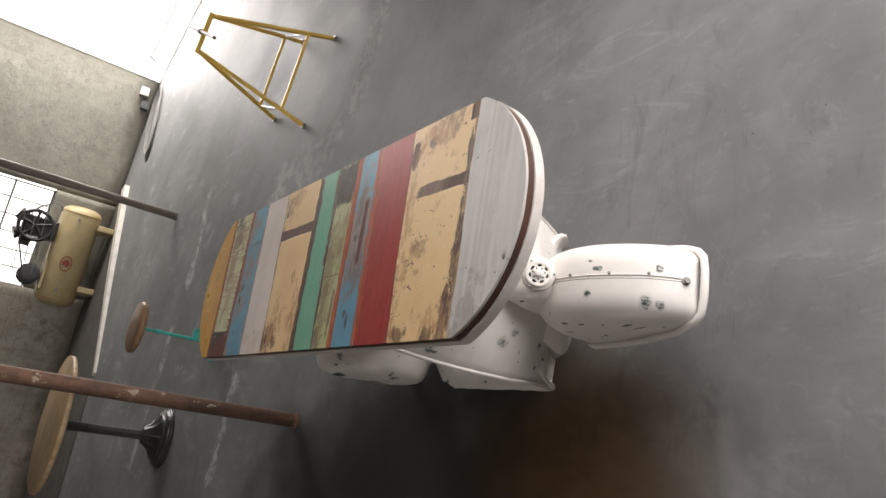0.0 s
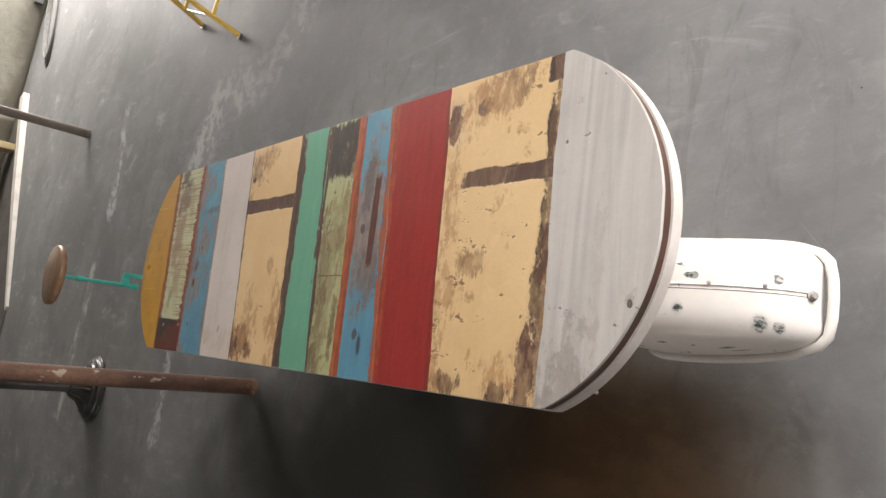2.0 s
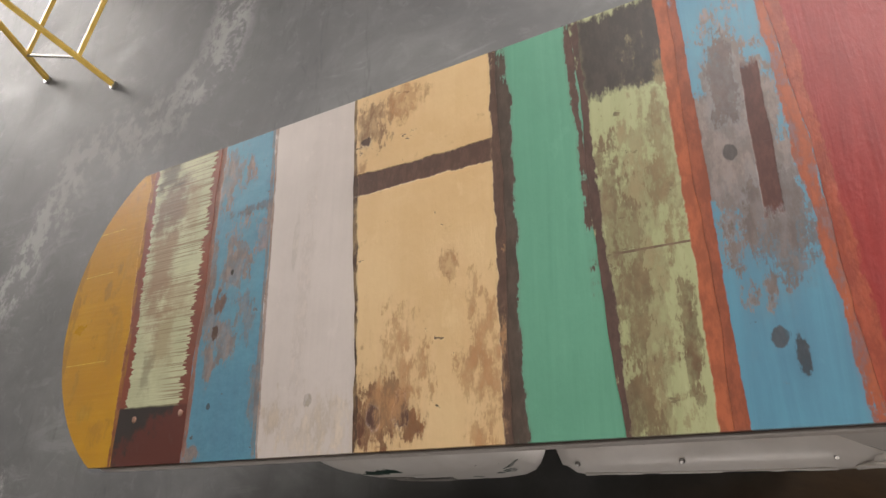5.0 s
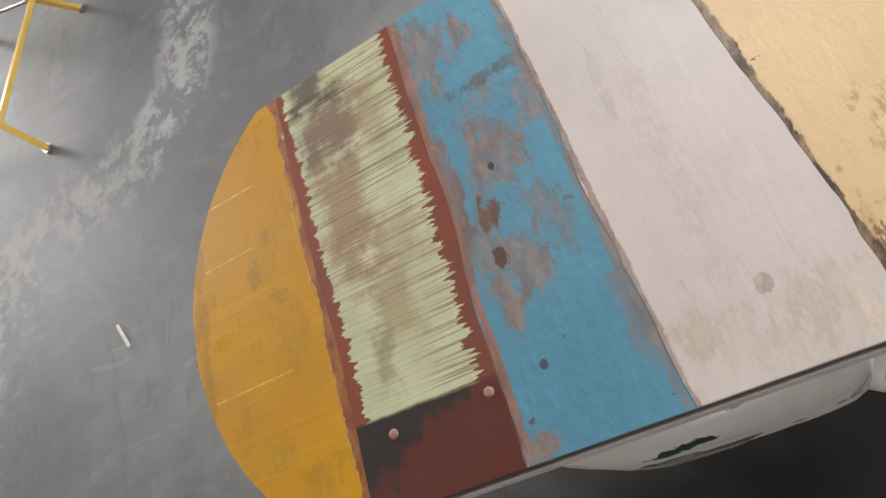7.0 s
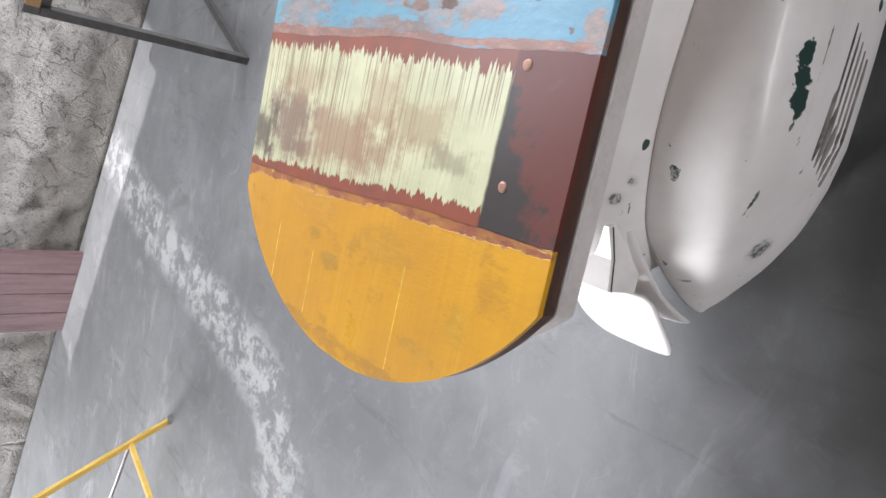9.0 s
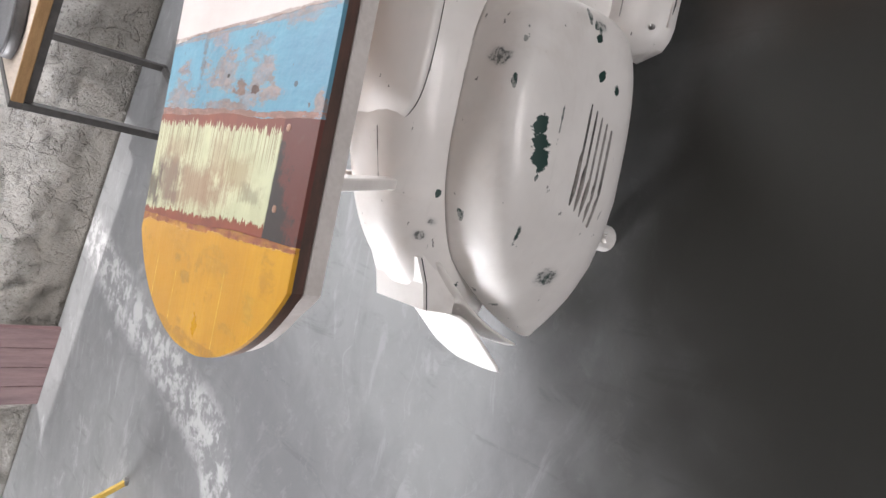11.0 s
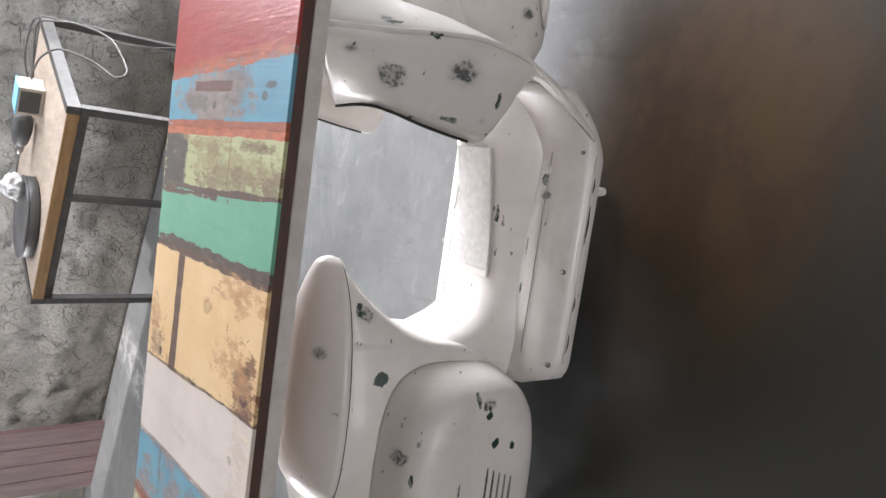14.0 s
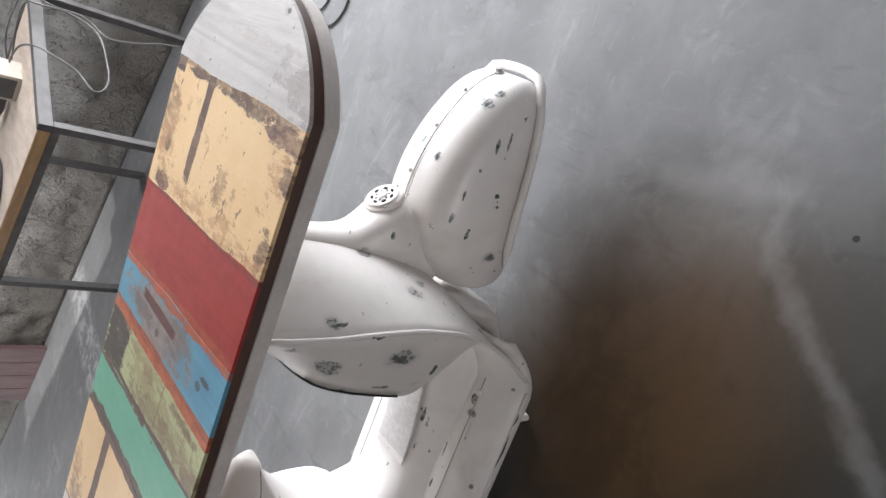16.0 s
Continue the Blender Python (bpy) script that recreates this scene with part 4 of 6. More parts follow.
# unseen walls, added dark to close the room and keep bounce low
rough_wall("wall_west", (-9, -5.9), (-9, 0.05), HIGH, 0.2, 0.01, PLAIN_WALL, "unseen plain dark wall added to close the room", 0.4, (1, 0))
rough_wall("wall_west_far", (-9, 5.35), (-9, 14.6), HIGH, 0.2, 0.01, PLAIN_WALL, "unseen plain dark wall added to close the room", 0.4, (1, 0))
rough_wall("wall_west_lintel", (-9, 0.05), (-9, 5.35), HIGH - 2.2, 0.2, 0.01, PLAIN_WALL, "unseen plain dark wall above the assumed west doorway", 0.4, (1, 0)).location.z = 2.2
rough_wall("wall_south", (-9, -5.9), (1.2, -5.9), HIGH, 0.2, 0.01, PLAIN_WALL, "unseen plain dark wall added to close the room", 0.4, (0, 1))
rough_wall("wall_south_east", (1.2, -5.9), (2.82, -2.35), HIGH, 0.25, 0.01, PLAIN_WALL, "unseen plain dark wall added beside an opening", 0.4, (-0.927, 0.374))

# ---- the bar table on a scooter ----
bar = thing("scooter_bar_table", (SCOOTER.x, SCOOTER.y, 0), "bar table of painted planks on a worn white scooter body", "table")
XL, XR, Y0, Y1 = 0.896, 1.532, 1.385, 3.172      # the straight sides of the top
TOP = 0.95


def half_span(y):
    """The left and right rim of the table top at y."""
    c, w = (XL + XR) / 2, (XR - XL) / 2
    lean = -0.009 * (y - 2.3)
    for corner, apex in ((Y0, 1.188), (Y1, 3.348)):
        if (corner - y) * (corner - apex) > 0:
            sag = abs(corner - apex)
            r = (w * w + sag * sag) / (2 * sag)
            d = max(0.0, sag - abs(y - corner))
            w = math.sqrt(max(0.0, r * r - (r - d) ** 2))
            break
    return c + lean - w, c + lean + w


def rim_points(grow=0.0, n=28):
    ys0 = [1.188 + (Y0 - 1.188) * (1 - math.cos(i / n * math.pi / 2)) for i in range(n + 1)]
    ys1 = [Y1 + (3.348 - Y1) * math.sin(i / n * math.pi / 2) for i in range(n + 1)]
    ys = ys0 + ys1
    right = [(half_span(y)[1], y) for y in ys]
    left = [(half_span(y)[0], y) for y in reversed(ys)]
    pts = []
    for x, y in right + left:
        if not pts or (Vector((x, y)) - Vector(pts[-1])).length > 1e-3:
            pts.append((x, y))
    if (Vector(pts[0]) - Vector(pts[-1])).length < 1e-3:
        pts.pop()
    if grow:
        out = []
        for i, p in enumerate(pts):
            t = (Vector(pts[(i + 1) % len(pts)]) - Vector(pts[i - 1])).normalized()
            g = grow - 0.012 * max(0.0, min(1.0, (p[1] - Y1) / 0.05)) if grow > 0 else grow
            out.append(tuple(Vector(p) + Vector((t.y, -t.x)) * g))
        pts = out
    return pts


top = part("tabletop", prism_bm(rim_points(-0.002), 0.922, 0.942), DARK_EDGE, bar, "dark-stained board edge")
part("edge_band", prism_bm(rim_points(0.002), 0.893, 0.9215, 0.002), WHITE_EDGE, bar, "white painted edge band")
part("underside", prism_bm(rim_points(-0.02), 0.885, 0.8925), UNDER_WOOD, bar, "bare brown underside")

# planks: the seams from the front end to the back, at the left and at the right rim
PAINTS = [P_GREY, P_CREAM_A, P_RED, P_BLUE_A, P_PALE_A, P_GREEN, P_CREAM_B, P_WHITE, P_BLUE_B, P_COMB, P_YELLOW]
NAMES = ["grey painted end plank", "chipped cream painted plank", "red painted plank", "worn blue painted plank", "pale green painted plank", "mint green painted plank",
         "cream painted plank with brown stains", "off-white painted plank", "rubbed blue painted plank", "combed pale green and brown plank", "mustard yellow painted end plank"]


def seam_y(k, f):
    """The seam k at the share f across the top, a little wavy."""
    a, b = SEAMS[k]
    wave = 0.0025 * math.sin(f * 9 + k * 2.1) + 0.0035 * noise.noise(Vector((f * 7, k * 3.3, 0))) + 0.0022 * noise.noise(Vector((f * 23, k * 5.1, 4)))
    return a + (b - a) * f + (wave if 0 < k < 11 else 0)


def plank_outline(k, gap=0.0002):
    n = 48
    lo, hi = [], []
    for i in range(n + 1):
        f = i / n
        for rows, s, g in ((lo, k, gap), (hi, k + 1, -gap)):
            y = seam_y(s, f)
            if s == 0 or s == 11:
                # the rounded ends: walk round the arc
                ends = (1.1895, Y0) if s == 0 else (3.3465, Y1)
                a = math.pi * f
                y = ends[1] + (ends[0] - ends[1]) * math.sin(a)
                xl, xr = half_span(y)
                x = xl if f < 0.5 else xr
                if i * 2 == n:
                    x = (xl + xr) / 2
                rows.append((x + (0.001 if f < 0.5 else -0.001), y))
            else:
                xl, xr = half_span(y)
                rows.append((xl + 0.001 + (xr - xl - 0.002) * f, y + g))
    return lo + hi[::-1]


for k in range(11):
    part("plank", prism_bm(plank_outline(k), 0.9421, TOP - 0.0004 * (k % 3), 0.0006), PAINTS[k], top, NAMES[k])

XC = SCOOTER.x


def ring(y, w, zb, zt, taper=0.3, power=2.6, n=28, slope=0.0):
    """A rounded cross-section in the plane of y, narrower towards the top."""
    out = []
    for i in range(n):
        a = i * math.tau / n
        c, s = math.cos(a), math.sin(a)
        u = math.copysign(abs(c) ** (2 / power), c)
        v = math.copysign(abs(s) ** (2 / power), s)
        z = (zb + zt) / 2 + v * (zt - zb) / 2
        out.append(Vector((XC + u * w * (1 - taper * (v + 1) / 2), y + slope * (z - zb), z)))
    return out


BODY = [(2.282, 0.026, 0.634, 0.657, 0.1), (2.298, 0.050, 0.622, 0.660, 0.1), (2.34, 0.080, 0.585, 0.668, 0.1), (2.38, 0.102, 0.535, 0.670, 0.15), (2.42, 0.122, 0.465, 0.672, 0.2),
            (2.445, 0.140, 0.380, 0.682, 0.26), (2.465, 0.152, 0.220, 0.688, 0.30), (2.50, 0.166, 0.160, 0.694, 0.30), (2.62, 0.186, 0.150, 0.704, 0.28), (2.75, 0.190, 0.150, 0.700, 0.28),
            (2.88, 0.182, 0.160, 0.668, 0.34), (2.98, 0.165, 0.180, 0.640, 0.36), (3.07, 0.140, 0.210, 0.598, 0.34), (3.14, 0.110, 0.250, 0.540, 0.3), (3.19, 0.075, 0.300, 0.480, 0.3), (3.21, 0.04, 0.34, 0.43, 0.2)]


def body_shell():
    return loft_bm([ring(y, w, zb, zt, tp, 3.4, 36) for y, w, zb, zt, tp in curve(BODY, 56)])


shell = smooth(part("rear_frame", body_shell(), ENAMEL, bar, "white enamelled rear frame with green chips"))


def tunnel():
    rows = [(1.755, 0.19, 0.16, 0.425, 0.54), (1.80, 0.19, 0.13, 0.368, 0.54), (1.84, 0.192, 0.105, 0.320, 0.54), (1.875, 0.195, 0.085, 0.285, 0.55), (1.92, 0.197, 0.06, 0.268, 0.56), (2.05, 0.197, 0.06, 0.235, 0.56), (2.22, 0.195, 0.06, 0.208, 0.56),
            (2.32, 0.188, 0.06, 0.212, 0.53), (2.38, 0.180, 0.06, 0.245, 0.48), (2.42, 0.172, 0.06, 0.300, 0.41), (2.45, 0.165, 0.06, 0.370, 0.34), (2.48, 0.160, 0.07, 0.42, 0.30), (2.56, 0.150, 0.08, 0.44, 0.28)]
    return loft_bm([ring(y, w, zb, zt, tp, 4.0) for y, w, zb, zt, tp in curve(rows, 30)])


smooth(part("centre_tunnel", tunnel(), ENAMEL, bar))
mat_rows = [(1.95, 0.262), (2.05, 0.239), (2.18, 0.2165), (2.27, 0.2105)]
mat_bm = loft_bm([[Vector((XC + s * 0.066, y, z + dz)) for s, dz in ((-1, -0.004), (-1, 0.004), (-0.5, 0.0062), (0.5, 0.0062), (1, 0.004), (1, -0.004))] for y, z in mat_rows])
part("tunnel_mat", mat_bm, MAT_GRIT, bar, "gritty white tunnel mat")


SEAT = [(2.262, 0.020, 0.650, 0.676), (2.275, 0.042, 0.648, 0.694), (2.32, 0.072, 0.646, 0.712), (2.38, 0.098, 0.645, 0.726), (2.46, 0.121, 0.645, 0.735), (2.58, 0.139, 0.645, 0.738),
        (2.70, 0.143, 0.646, 0.731), (2.78, 0.134, 0.646, 0.715), (2.82, 0.116, 0.646, 0.694), (2.848, 0.082, 0.646, 0.671), (2.86, 0.03, 0.648, 0.655)]


def seat():
    """A saddle like a shallow shell: a rounded back that falls to a crisp lower rim."""
    rings = []
    for y, w, zb, zt in curve(SEAT, 40):
        row = []
        for i in range(25):
            u = -1 + i / 12
            row.append(Vector((XC + w * u, y, zb + (zt - zb) * (1 - abs(u) ** 2.3))))
        row += [Vector((XC + w * 0.96, y, zb - 0.006)), Vector((XC - w * 0.96, y, zb - 0.006))]
        rings.append(row)
    return loft_bm(rings)


seat_ob = smooth(part("seat", seat(), ENAMEL, bar, "white painted saddle"))
for side in (-1, 1):
    smooth(part("seat_welt", tube_bm([(XC + side * (w + 0.0005), y, zb - 0.0015) for y, w, zb, zt in curve(SEAT[1:-1], 36)], [0.0009 + 0.0007 * abs(noise.noise(Vector((y * 9, side, 0)))) for y, w, zb, zt in curve(SEAT[1:-1], 36)], 6), BLACK, seat_ob, "dark seam below the saddle"))

COWL = [(2.492, 0.36), (2.50, 0.45), (2.538, 0.515), (2.61, 0.549), (2.70, 0.560), (2.80, 0.556), (2.91, 0.538), (3.00, 0.508), (3.09, 0.456), (3.165, 0.365), (3.222, 0.265), (3.258, 0.175), (3.262, 0.125), (3.225, 0.103),
        (3.13, 0.096), (3.02, 0.093), (2.89, 0.092), (2.72, 0.100), (2.59, 0.132), (2.522, 0.185), (2.497, 0.27)]
# how far the face of a cowl stands out along its length: it runs in to a low point at the tail
FACE = [(2.45, 0.286), (2.90, 0.286), (2.98, 0.272), (3.06, 0.246), (3.14, 0.204), (3.21, 0.154), (3.27, 0.112)]


def body_half(y, z):
    """The half width of the rear frame at a place on its side."""
    w, zb, zt, tp = lerp_table([r for r in BODY], y)
    v = max(-1.0, min(1.0, (z - (zb + zt) / 2) / ((zt - zb) / 2)))
    u = max(0.0, 1 - abs(v) ** 3.4) ** (1 / 3.4)
    return w * u * (1 - tp * (v + 1) / 2)


def cowl(side):
    ring_pts = curve(COWL + [COWL[0]], 73)[:-1]
    cy, cz = 2.80, 0.34
    rings = []
    for s, f in ((1.0, -0.03), (0.995, 0.05), (0.985, 0.16), (0.970, 0.31), (0.952, 0.48), (0.930, 0.64), (0.900, 0.78), (0.860, 0.88), (0.79, 0.945), (0.68, 0.978), (0.52, 0.995), (0.34, 1.003), (0.14, 1.006)):
        rows = []
        for y, z in ring_pts:
            base = max(0.10, body_half(min(y, 3.15), min(z, 0.56)) + 0.002)
            t = max(0.0, min(1.0, (y - 2.90) / 0.30))
            n = max(0.0, min(1.0, (2.75 - y) / 0.25)) * max(0.0, min(1.0, (z - 0.25) / 0.25))
            k = s ** (1.0 - 0.55 * t * t * (3 - 2 * t) + 0.9 * n)
            yy, zz = cy + (y - cy) * k, cz + (z - cz) * k
            dome = lerp_table(FACE, yy)[0] - 0.16 * max(0.0, zz - 0.44) - 0.10 * max(0.0, 0.20 - zz)
            rows.append(Vector((XC + side * (base + (max(dome, base + 0.004) - base) * f), yy, zz)))
        rings.append(rows)
    return loft_bm(rings)


for side in (-1, 1):
    c = smooth(part("engine_cowl" if side < 0 else "side_cowl", cowl(side), ENAMEL, bar, "bulging white side cowl with dark green chips"))
    gap = [(XC + side * (max(0.10, body_half(min(y, 3.15), min(z, 0.56))) + 0.001), y, z) for y, z in curve(COWL[:11], 45)]
    part("cowl_gap", tube_bm(gap, 0.0005, 6), SEAM_GREY, c, "thin grey gap round the cowl")
    if side < 0:
        for i in range(5):
            z = 0.318 - 0.0215 * i
            y = 2.722 + 0.009 * i
            run = [(XC - lerp_table(FACE, y + 0.215 * j / 8)[0] * 1.004 + 0.0022, y + 0.215 * j / 8, z - 0.0005 * j) for j in range(9)]
            part("vent_slot", tube_bm(run, [0.0028] + [0.0042] * 7 + [0.0028], 8), SLOT, c, "dark cooling slot")

lid = []
for i in range(10):
    y, z = 2.863 + 0.115 * i / 9, 0.70
    while body_half(y, z) < 0.045 and z > 0.5:
        z -= 0.0005
    lid.append((XC - 0.045, y, z))
part("lid_gap", tube_bm(lid, 0.0011, 6), BLACK, shell, "dark gap beside the tail lid")

# the floor of the scooter: two boards that slope at their rims, with rails and bolts


def footboard(side):
    prof = [(0.075, 0.150), (0.16, 0.148), (0.215, 0.136), (0.250, 0.110), (0.268, 0.080), (0.270, 0.055), (0.262, 0.052), (0.255, 0.075), (0.235, 0.10), (0.075, 0.12)]
    rings = []
    for i in range(30):
        y = 1.785 + (2.555 - 1.785) * i / 29
        t = max(0.0, (y - 2.475) / 0.08)
        pull = 0.085 * (1 - math.sqrt(max(0.0, 1 - t * t)))
        f = max(0.0, (1.955 - y) / 0.17)
        rings.append([Vector((XC + side * min(x, 0.27 - pull) if x > 0.1 else XC + side * x, y, z + 0.15 * f ** 1.7)) for x, z in prof])
    return loft_bm(rings)


for side in (-1, 1):
    b = smooth(part("footboard", footboard(side), ENAMEL, bar, "white enamelled footboard"))
    part("tread_line", tube_bm([(XC + side * 0.176, 1.93 + 0.54 * i / 9, 0.1478) for i in range(10)], 0.0014, 6), SEAM_GREY, b, "thin grey joint along the footboard")
    smooth(part("rim_bead", tube_bm([(XC + side * 0.2685, 1.93 + 0.55 * i / 12, 0.080 - 0.004 * math.sin(i / 12 * math.pi)) for i in range(13)], 0.0045, 8), ENAMEL, b, "rolled outer rim of the footboard"))
    for y in (1.928, 2.239, 2.488):
        part("bolt", spin_bm([(0.007, 0.0), (0.007, 0.003), (0.004, 0.006)], (XC + side * 0.247, y, 0.113), (side, 0, 1), 10), STEEL, b, "small steel bolt")
    for y0, y1 in ((1.99, 2.03), (2.06, 2.16), (2.30, 2.34), (2.40, 2.45)):
        part("edge_scuff", tube_bm([(XC + side * 0.2725, y0, 0.080), (XC + side * 0.2735, (y0 + y1) / 2, 0.079), (XC + side * 0.2725, y1, 0.081)], [0.0008, 0.0022, 0.0008], 6), BLACK, b, "paint worn off the rim")
    part("pedal_slot", box_bm((XC + side * 0.185 - 0.004, 2.075, 0.1465), (XC + side * 0.185 + 0.004, 2.125, 0.1505), 0.0015), ENAMEL, b, "raised pedal slot plate")
    part("nut", spin_bm([(0.011, 0.0), (0.011, 0.004), (0.006, 0.007)], (XC + side * 0.175, 1.985, 0.148), (0, 0, 1), 6), ENAMEL, b, "painted hexagon nut")
part("mat_end", box_bm((XC - 0.068, 2.272, 0.2075), (XC + 0.068, 2.292, 0.2135), 0.002), ENAMEL, bar, "raised cross strip behind the mat")

# the leg shield: a bowed sheet with wide swept-back wings
SHIELD = [(0.085, 0.268, 1.905, 1.890, 0.0), (0.15, 0.270, 1.865, 1.840, 0.0), (0.22, 0.275, 1.825, 1.790, 0.004), (0.30, 0.281, 1.790, 1.742, 0.006), (0.355, 0.286, 1.772, 1.714, 0.012), (0.375, 0.288, 1.766, 1.706, 0.05), (0.395, 0.290, 1.759, 1.697, 0.115), (0.415, 0.291, 1.756, 1.691, 0.158), (0.435, 0.292, 1.753, 1.686, 0.190),
          (0.46, 0.293, 1.750, 1.680, 0.205), (0.55, 0.295, 1.747, 1.668, 0.198), (0.65, 0.292, 1.760, 1.662, 0.18), (0.75, 0.286, 1.778, 1.662, 0.14), (0.84, 0.276, 1.790, 1.665, 0.12), (0.8925, 0.268, 1.796, 1.668, 0.12)]
# the rear edge of a wing by the height of its front ridge: how far in, how far back, how high
WING = [(0.46, 0.222, 1.955, 0.460), (0.55, 0.226, 1.946, 0.550), (0.62, 0.229, 1.936, 0.622), (0.68, 0.230, 1.924, 0.685), (0.72, 0.222, 1.918, 0.715), (0.76, 0.202, 1.915, 0.734), (0.80, 0.170, 1.916, 0.744), (0.85, 0.130, 1.919, 0.747), (0.8925, 0.095, 1.921, 0.748)]


def wing_edge(z):
    """The rear edge of a wing: its half width, y and height."""
    w, ye, yc, fl = lerp_table(SHIELD, z)
    if z <= 0.46:
        return w - 0.071 * (max(fl, 1e-6) / 0.205) ** 0.7, ye + fl, z
    return lerp_table(WING, z)


def shield():
    rings = []
    for i in range(82):
        z = 0.085 + (0.8925 - 0.085) * i / 81
        w, ye, yc, fl = lerp_table(SHIELD, z)
        hw, by, bz = wing_edge(z)
        flank = []
        for j in range(1, 7):
            f = j / 6
            swell = 0.012 * math.sin(f * math.pi) * min(1, fl / 0.15)
            flank.append((w + (hw - w) * f + swell, ye + (by - ye) * f, z + (bz - z) * f ** 1.4))
        row = [Vector((XC - a, b, c)) for a, b, c in reversed(flank)]
        for j in range(25):
            u = -1 + 2 * j / 24
            row.append(Vector((XC + w * u, yc + (ye - yc) * abs(u) ** 2.2, z)))
        row += [Vector((XC + a, b, c)) for a, b, c in flank]
        rings.append(row)
    bm = loft_bm(rings, cap=False, loop=False)
    bmesh.ops.recalc_face_normals(bm, faces=bm.faces)
    bmesh.ops.solidify(bm, geom=bm.faces[:], thickness=0.004)
    return bm


sh = smooth(part("leg_shield", shield(), ENAMEL, bar, "white leg shield with scuffed swept-back wings"))
for side in (-1, 1):
    ridge, rear = [], []
    for i in range(30):
        z = 0.10 + 0.79 * i / 29
        w, ye, yc, fl = lerp_table(SHIELD, z)
        ridge.append((XC + side * w, ye - 0.001, z))
        if z > 0.47:
            hw, by, bz = wing_edge(z)
            rear.append((XC + side * hw, by, bz))
    smooth(part("rim_bead", tube_bm(ridge, 0.006, 8), ENAMEL, sh))
    smooth(part("rubber_edge", tube_bm(rear, 0.0035, 8), BLACK, sh, "dark rear edge of the wing"))


def nose():
    rows = [(0.325, 0.03, 1.705, 1.74), (0.355, 0.062, 1.675, 1.74), (0.395, 0.072, 1.632, 1.74), (0.435, 0.078, 1.585, 1.73), (0.475, 0.080, 1.547, 1.73), (0.512, 0.078, 1.535, 1.72), (0.544, 0.072, 1.554, 1.72),
            (0.575, 0.066, 1.595, 1.72), (0.615, 0.060, 1.628, 1.72), (0.69, 0.056, 1.643, 1.72), (0.80, 0.053, 1.647, 1.72), (0.8925, 0.052, 1.648, 1.72)]
    rings = []
    for z, w, yf, yb in curve(rows, 40):
        cy, hd = (yf + yb) / 2, (yb - yf) / 2
        rings.append([Vector((XC + math.copysign(abs(math.cos(a)) ** 0.8, math.cos(a)) * w, cy + math.copysign(abs(math.sin(a)) ** 0.9, math.sin(a)) * hd, z)) for a in [k * math.tau / 28 for k in range(28)]])
    return loft_bm(rings)


cast = smooth(part("horn_casing", nose(), ENAMEL, bar, "white horn casing over the steering column"))
HORN, HN = Vector((XC + 0.003, 1.555, 0.535)), Vector((0, -0.72, 0.69))
horn = smooth(part("horn", spin_bm([(0.049, -0.03), (0.049, 0.004), (0.047, 0.007), (0.041, 0.007), (0.040, 0.012), (0.037, 0.014), (0.032, 0.012), (0.012, 0.012), (0.011, 0.015), (0.004, 0.016)], HORN, HN, 36), ENAMEL, bar, "round white horn grille"))
hx, hy = Vector((1, 0, 0)), HN.normalized().cross(Vector((1, 0, 0)))


def horn_point(r, a, lift):
    return HORN + HN.normalized() * lift + (hx * math.cos(a) + hy * math.sin(a)) * r


for i in range(7):
    a = i * math.tau / 7
    part("horn_slot", tube_bm([horn_point(0.026, a + (j - 2) * 0.13, 0.0125) for j in range(5)], [0.0012, 0.0034, 0.0040, 0.0034, 0.0012], 6), BLACK, horn, "dark horn slot")
    part("horn_hole", tube_bm([horn_point(0.014, a + 0.45, 0.0122), horn_point(0.020, a + 0.45, 0.0122)], [0.0014, 0.0022], 6), SLOT, horn, "small dark horn slot")
for i in range(3):
    part("rivet", spin_bm([(0.0035, 0.0), (0.0035, 0.002), (0.002, 0.003)], horn_point(0.0455, 0.6 + i * math.tau / 3, 0.007), HN, 8), SEAM_GREY, horn, "small grey rivet")

XF = 1.180
FENDER = [(1.158, 0.066, 0.322, 0.352), (1.166, 0.084, 0.320, 0.374), (1.189, 0.102, 0.312, 0.406), (1.23, 0.115, 0.302, 0.442), (1.29, 0.124, 0.293, 0.474), (1.355, 0.131, 0.286, 0.498), (1.43, 0.136, 0.279, 0.514),
          (1.51, 0.137, 0.268, 0.516), (1.58, 0.132, 0.248, 0.502), (1.63, 0.118, 0.222, 0.470), (1.67, 0.092, 0.210, 0.42), (1.70, 0.062, 0.210, 0.35), (1.715, 0.04, 0.22, 0.29)]


def fender():
    rings = []
    for y, w, zb, zt in curve(FENDER, 40):
        row = []
        for i in range(25):
            a = math.pi * i / 24
            u = math.copysign(abs(math.cos(a)) ** 0.56, math.cos(a))
            v = abs(math.sin(a)) ** 0.60
            row.append(Vector((XF - u * w, y, zb + v * (zt - zb))))
        rings.append(row)
    bm = loft_bm(rings, cap=False, loop=False)
    tip = [v for v in bm.verts if abs(v.co.y - 1.158) < 1e-4]
    bm.faces.new(sorted(tip, key=lambda v: v.co.x))
    back = [v for v in bm.verts if abs(v.co.y - 1.715) < 1e-4]
    bm.faces.new(sorted(back, key=lambda v: v.co.x))
    bmesh.ops.recalc_face_normals(bm, faces=bm.faces)
    bmesh.ops.solidify(bm, geom=bm.faces[:], thickness=0.004)
    return bm


fen = smooth(part("front_fender", fender(), ENAMEL, bar, "rounded white front mudguard with green chips"))
rows = curve(FENDER, 40)
